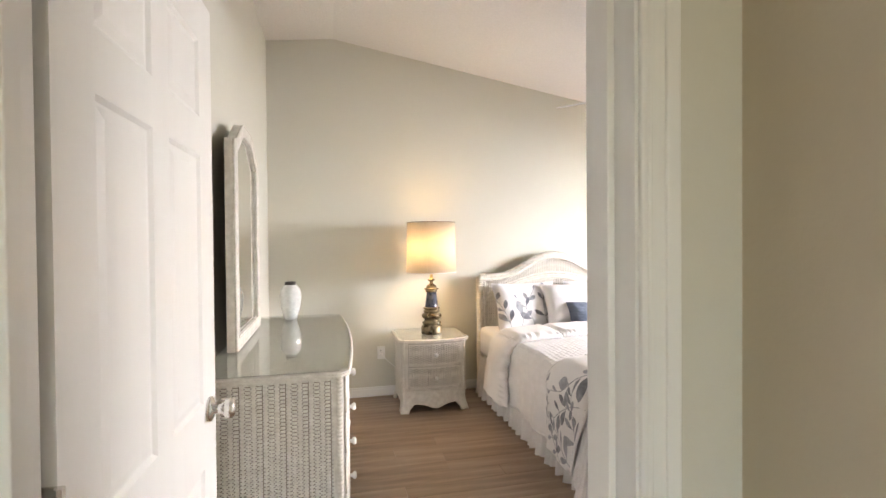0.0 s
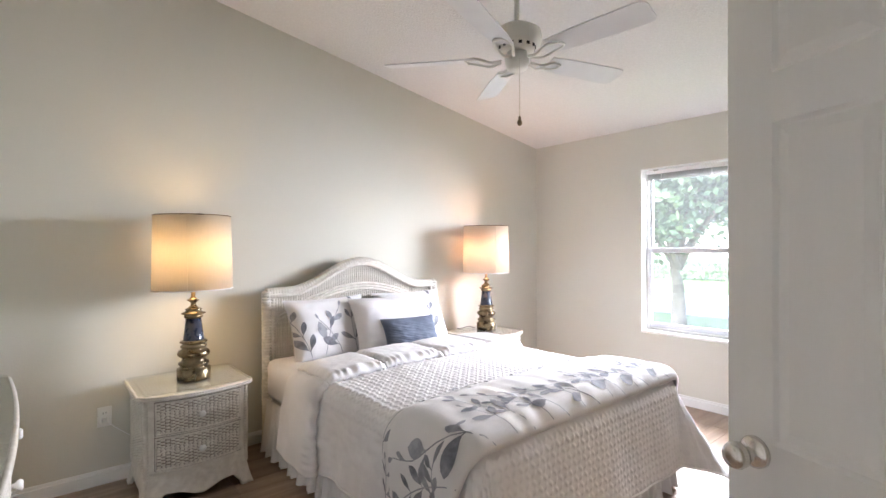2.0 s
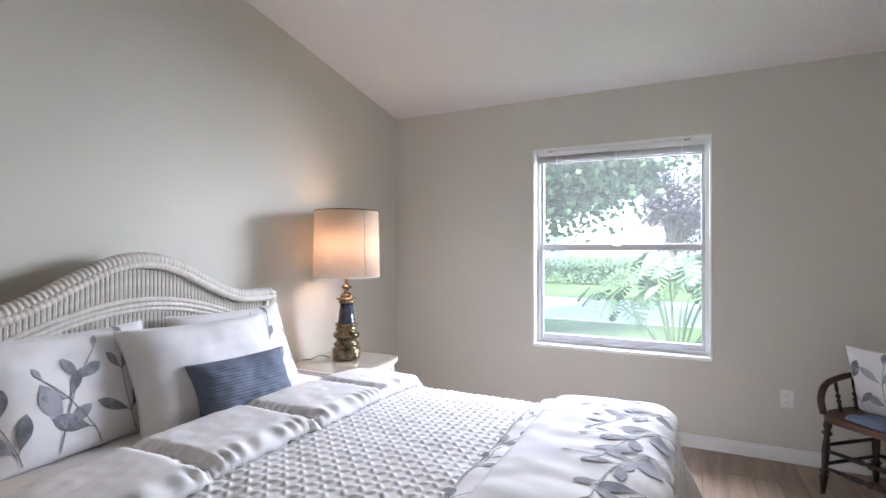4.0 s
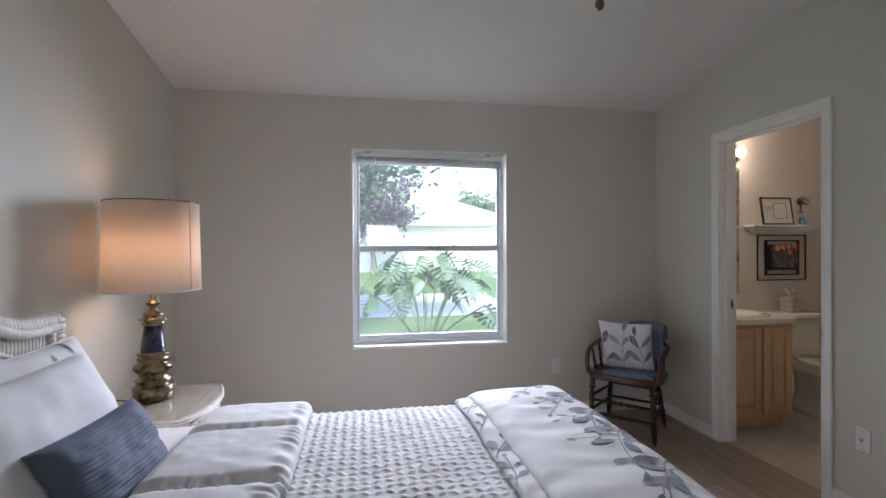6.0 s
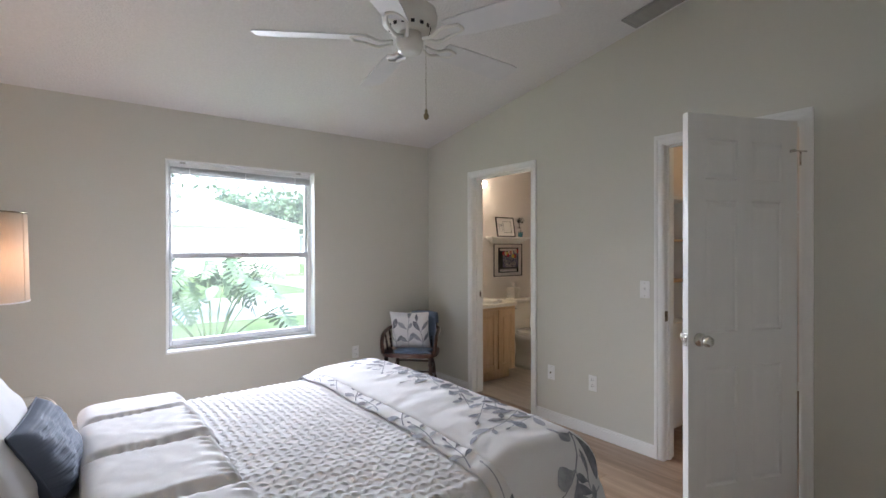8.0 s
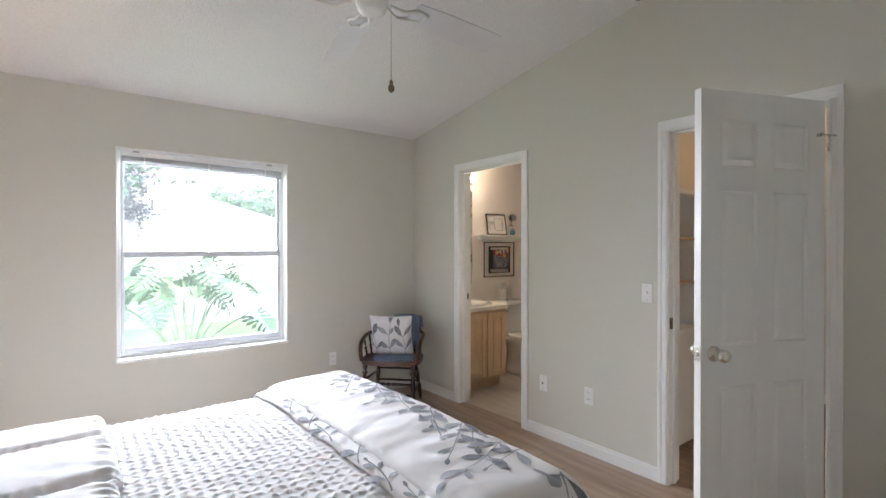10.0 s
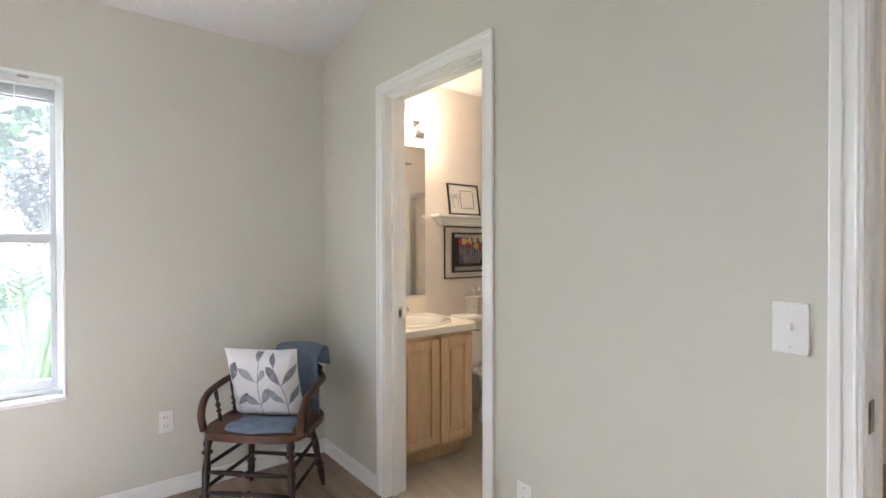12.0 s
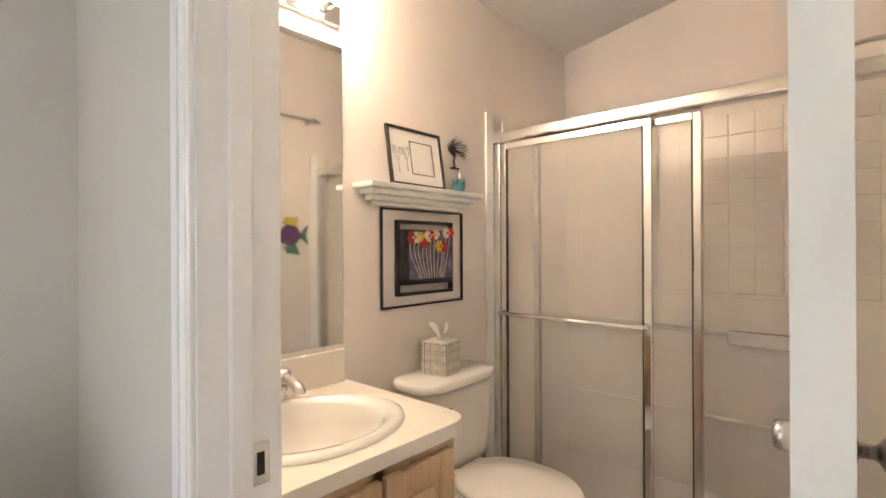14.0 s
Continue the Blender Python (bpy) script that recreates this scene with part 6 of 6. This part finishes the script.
def lobed_leaf():
    """A deeply cut leaf in the x-y plane, stalk at the origin, tip along +x."""
    verts, faces = [], []
    for side in (-1, 1):
        for k in range(8):
            x0 = 0.05 + 0.065 * k
            ln = 0.26 * math.sin(math.pi * (0.22 + 0.72 * k / 7)) ** 0.8
            g = side * radians(105 - 11 * k)
            c, s = math.cos(g), math.sin(g)
            b = len(verts)
            for t, w in ((0, 0.024), (0.35, 0.022), (0.7, 0.030), (1.0, 0.005)):
                for q in (-1, 1):
                    u, v = t * ln, q * w
                    verts.append((x0 + u * c - v * s, u * s + v * c, -0.10 * (t * ln) - 0.14 * (x0 / 0.6) ** 2 + 0.01 * q))
            faces += [(b + 2 * i, b + 2 * i + 1, b + 2 * i + 3, b + 2 * i + 2) for i in range(3)]
    b = len(verts)
    for k in range(6):
        x = 0.03 + 0.115 * k
        for q in (-1, 1):
            verts.append((x, q * 0.035 * (1 - k / 6), -0.14 * (x / 0.6) ** 2 + 0.004))
    faces += [(b + 2 * i, b + 2 * i + 1, b + 2 * i + 3, b + 2 * i + 2) for i in range(5)]
    me = bpy.data.meshes.new("leaf")
    me.from_pydata(verts, [], faces)
    me.materials.append(LEAFGREEN)
    return me


LOBED = lobed_leaf()
plant = thing("philodendron", "large green split-leaf philodendron on the lawn", "plant", (7.5, 2.13, GZ))
rr = random.Random(21)
for k in range(26):
    g = 2 * math.pi * k * 0.382 + rr.uniform(-0.2, 0.2)
    reach = rr.uniform(0.25, 1.12)
    up = 1.52 - 0.50 * reach ** 1.6 + rr.uniform(-0.22, 0.10)
    tip = Vector((reach * math.cos(g), reach * math.sin(g), up))
    if k % 2 == 0:
        part("stem", tube(bmesh.new(), curve_points([(0.05 * math.cos(g), 0.05 * math.sin(g), 0), (tip.x * 0.45, tip.y * 0.45, up * 0.55), tuple(tip)], 6), [0.020 - 0.001 * j for j in range(13)], 6), STEM, plant, smooth=True)
    for j in range(2):
        lf = new("leaf", LOBED)
        lf.parent = plant
        lf.matrix_local = Matrix.Translation(tip * (1 - 0.12 * j)) @ pose(0, 0, 0, rr.uniform(-35, 35), rr.uniform(10, 60), math.degrees(g) + j * rr.uniform(-80, 80)) @ Matrix.Scale(rr.uniform(0.5, 0.82), 4)


def tree(name, label, at, height, spread, material, seed, count, leaf=0.09, trunk_r=0.13, low=0.35):
    t = thing(name, label, "tree", at)
    rr = random.Random(seed)
    bm = bmesh.new()
    tips = []
    base_h = height * low
    tube(bm, curve_points([(0, 0, 0), (0.05, 0.04, base_h * 0.5), (0, 0.1, base_h), (0.1, 0, height * 0.8)], 5), [trunk_r * (1 - 0.055 * k) for k in range(16)], 8)
    for k in range(11):
        g, z = k * 2.4 + rr.uniform(-0.3, 0.3), base_h * rr.uniform(0.8, 1.25)
        ln = spread * rr.uniform(0.6, 1.0)
        q = Vector((ln * math.cos(g), ln * math.sin(g), z + (height - z) * rr.uniform(0.15, 0.85)))
        m = Vector((q.x * 0.4, q.y * 0.4, z + (q.z - z) * 0.55))
        pts = curve_points([(0, 0, z * 0.85), m, q], 5)
        tube(bm, pts, [trunk_r * 0.42 * (1 - 0.08 * j) for j in range(len(pts))], 6)
        tips += [q, m.lerp(q, 0.6), m]
    part("trunk", bm, BARK, t, smooth=True)
    verts, faces = [], []
    clumps = [p + Vector((rr.gauss(0, 0.25), rr.gauss(0, 0.25), rr.gauss(0.1, 0.25))) * spread * 0.35 for p in tips for _ in range(4)]
    for k in range(count):
        c = rr.choice(clumps)
        p = c + Vector((rr.gauss(0, 1), rr.gauss(0, 1), rr.gauss(0, 0.8))) * spread * 0.13
        d = Vector((rr.gauss(0, 1), rr.gauss(0, 1), rr.gauss(-0.2, 0.7))).normalized()
        s = d.orthogonal().normalized()
        s.rotate(Matrix.Rotation(rr.uniform(0, 6.28), 3, d))
        ln, w = leaf * rr.uniform(0.7, 1.3), leaf * rr.uniform(0.22, 0.38)
        b = len(verts)
        verts += [p, p + d * ln * 0.5 + s * w, p + d * ln, p + d * ln * 0.5 - s * w]
        faces.append((b, b + 1, b + 2, b + 3))
    mesh_part("crown", verts, faces, material, t, smooth=False)
    return t


tree("yard_tree", "leafy green tree on the front lawn", (9.4, 4.9, GZ), 6.2, 2.75, LEAFGREEN, 3, 60000, 0.16, 0.15, 0.24)
tree("street_tree", "dull purple-leaved tree across the street", (26.0, 2.3, GZ), 7.0, 2.5, LEAFPURPLE, 7, 5000, 0.24, 0.2, 0.25)
for k, (x, y, h) in enumerate(((44, -9, 7.0), (47, -14, 7.5), (46, -19, 6.5), (40, 16, 8), (36, 22, 7))):
    tree("distant_tree", "pale green tree behind the houses", (x, y, GZ), h, 3.6, LEAFGREEN, 30 + k, 3500, 0.5, 0.25, 0.2)


def house(name, at, w, d, h, ridge):
    """A plain white bungalow; its gable wall faces -x."""
    t = thing(name, "white stucco bungalow with pale gable roof across street", "house", at)
    wall_p = part("wall", boxed(0, d, -w / 2, w / 2, 0, h), STUCCO, t)
    bm = bmesh.new()
    a = [(-0.4, -w / 2 - 0.5, h - 0.05), (-0.4, w / 2 + 0.5, h - 0.05), (-0.4, 0, h + ridge)]
    lo = [bm.verts.new(p) for p in a]
    hi = [bm.verts.new((d + 0.4, p[1], p[2])) for p in a]
    for k in range(3):
        bm.faces.new((lo[k], lo[(k + 1) % 3], hi[(k + 1) % 3], hi[k]))
    bm.faces.new(lo[::-1])
    bm.faces.new(hi)
    part("roof", bm, ROOF, t)
    part("garage_door", boxed(-0.04, 0.02, -w * 0.12, w * 0.08, 0, 2.1, 0.01), TRIM, wall_p)
    return t


house("house", (29.0, -1.6, GZ), 11.5, 12, 2.75, 1.6)
house("house", (33.0, -19, GZ), 11, 12, 2.75, 1.6)
house("house", (31.0, 17, GZ), 12, 12, 2.75, 1.7)
fence = thing("picket_fence", "white wooden picket fence across the street", "fence", (24.0, -6.6, GZ))
bm = bmesh.new()
prism(bm, [(0, -0.045), (0.02, -0.045), (0.02, 0.045), (0, 0.045)], 0.0, 1.05)
picket = bpy.data.meshes.new("picket")
bm.to_mesh(picket)
bm.free()
picket.materials.append(TRIM)
for k in range(28):
    p = new("picket", picket)
    p.parent = fence
    p.location = (0, -k * 0.16, 0.0)
for z in (0.35, 0.85):
    part("rail", boxed(0.02, 0.06, -4.4, 0.05, z, z + 0.08), TRIM, fence)
hedge_v, hedge_f = [], []
rr = random.Random(9)
for k in range(7000):
    p = Vector((22 + rr.uniform(-0.5, 0.5), rr.uniform(4, 26), GZ + rr.uniform(0, 1.0) ** 0.7 * 1.0))
    d = Vector((rr.gauss(0, 1), rr.gauss(0, 1), rr.gauss(0, 1))).normalized()
    s = d.orthogonal().normalized()
    b = len(hedge_v)
    hedge_v += [p, p + d * 0.12 + s * 0.05, p + d * 0.24, p + d * 0.12 - s * 0.05]
    hedge_f.append((b, b + 1, b + 2, b + 3))
tagged(mesh_part("hedge", hedge_v, hedge_f, LEAFGREEN, smooth=False), "low green hedge across the street", "hedge", kind="stuff")

# tiles of the shower's back wall
bm = boxed(0.0015, 0.1085, 0, 0.006, 0.0015, 0.1085)
bmesh.ops.bevel(bm, geom=[e for e in bm.edges if all(v.co.y > 0.005 for v in e.verts)], offset=0.002, segments=1, affect='EDGES')
tile_me = bpy.data.meshes.new("tile")
bm.to_mesh(tile_me)
bm.free()
tile_me.materials.append(TILE)
for i in range(14):
    for j in range(8):
        tl = new("tile", tile_me)
        tl.parent = sur
        tl.location = (BWX + 0.005 + 0.109 * i, BS + 0.010, 1.042 + 0.109 * j)
# ---- floor pieces ----


def plank_mesh(name, length, width):
    bm = boxed(0.0006, length - 0.0006, 0.0006, width - 0.0006, -0.012, 0.0, 0.0)
    bmesh.ops.bevel(bm, geom=[e for e in bm.edges if all(v.co.z > -0.001 for v in e.verts)], offset=0.0012, segments=1, affect='EDGES')
    me = bpy.data.meshes.new(name)
    bm.to_mesh(me)
    bm.free()
    return me


def lay(name, x0, x1, y0, y1, width, length, material, parent, seed):
    rnd = random.Random(seed)
    made = {}
    y = y0
    while y < y1 - 0.005:
        wd = min(width, y1 - y)
        x = x0 - rnd.choice((0.0, 0.25, 0.5, 0.75)) * length
        while x < x1 - 0.005:
            a, b = max(x, x0), min(x + length, x1)
            if b - a > 0.02:
                key = (round(b - a, 3), round(wd, 3))
                if key not in made:
                    made[key] = plank_mesh(name, *key)
                    made[key].materials.append(material)
                ob = new(name, made[key])
                ob.parent = parent
                ob.location = (a, y, 0)
            x += length
        y += wd


lay("plank", W, E, S - 0.06, N, 0.128, 1.21, PLANK, floor, 3)
lay("plank", 0.84, 2.84, -1.87, S - 0.06, 0.128, 1.21, PLANK, floor, 4)
lay("plank", W, 0.72, -2.9, S - 0.06, 0.128, 1.21, PLANK, floor, 5)
lay("vinyl_plank", 2.96, E, -1.05, S - 0.062, 0.152, 0.91, VINYL, bath_floor, 6)
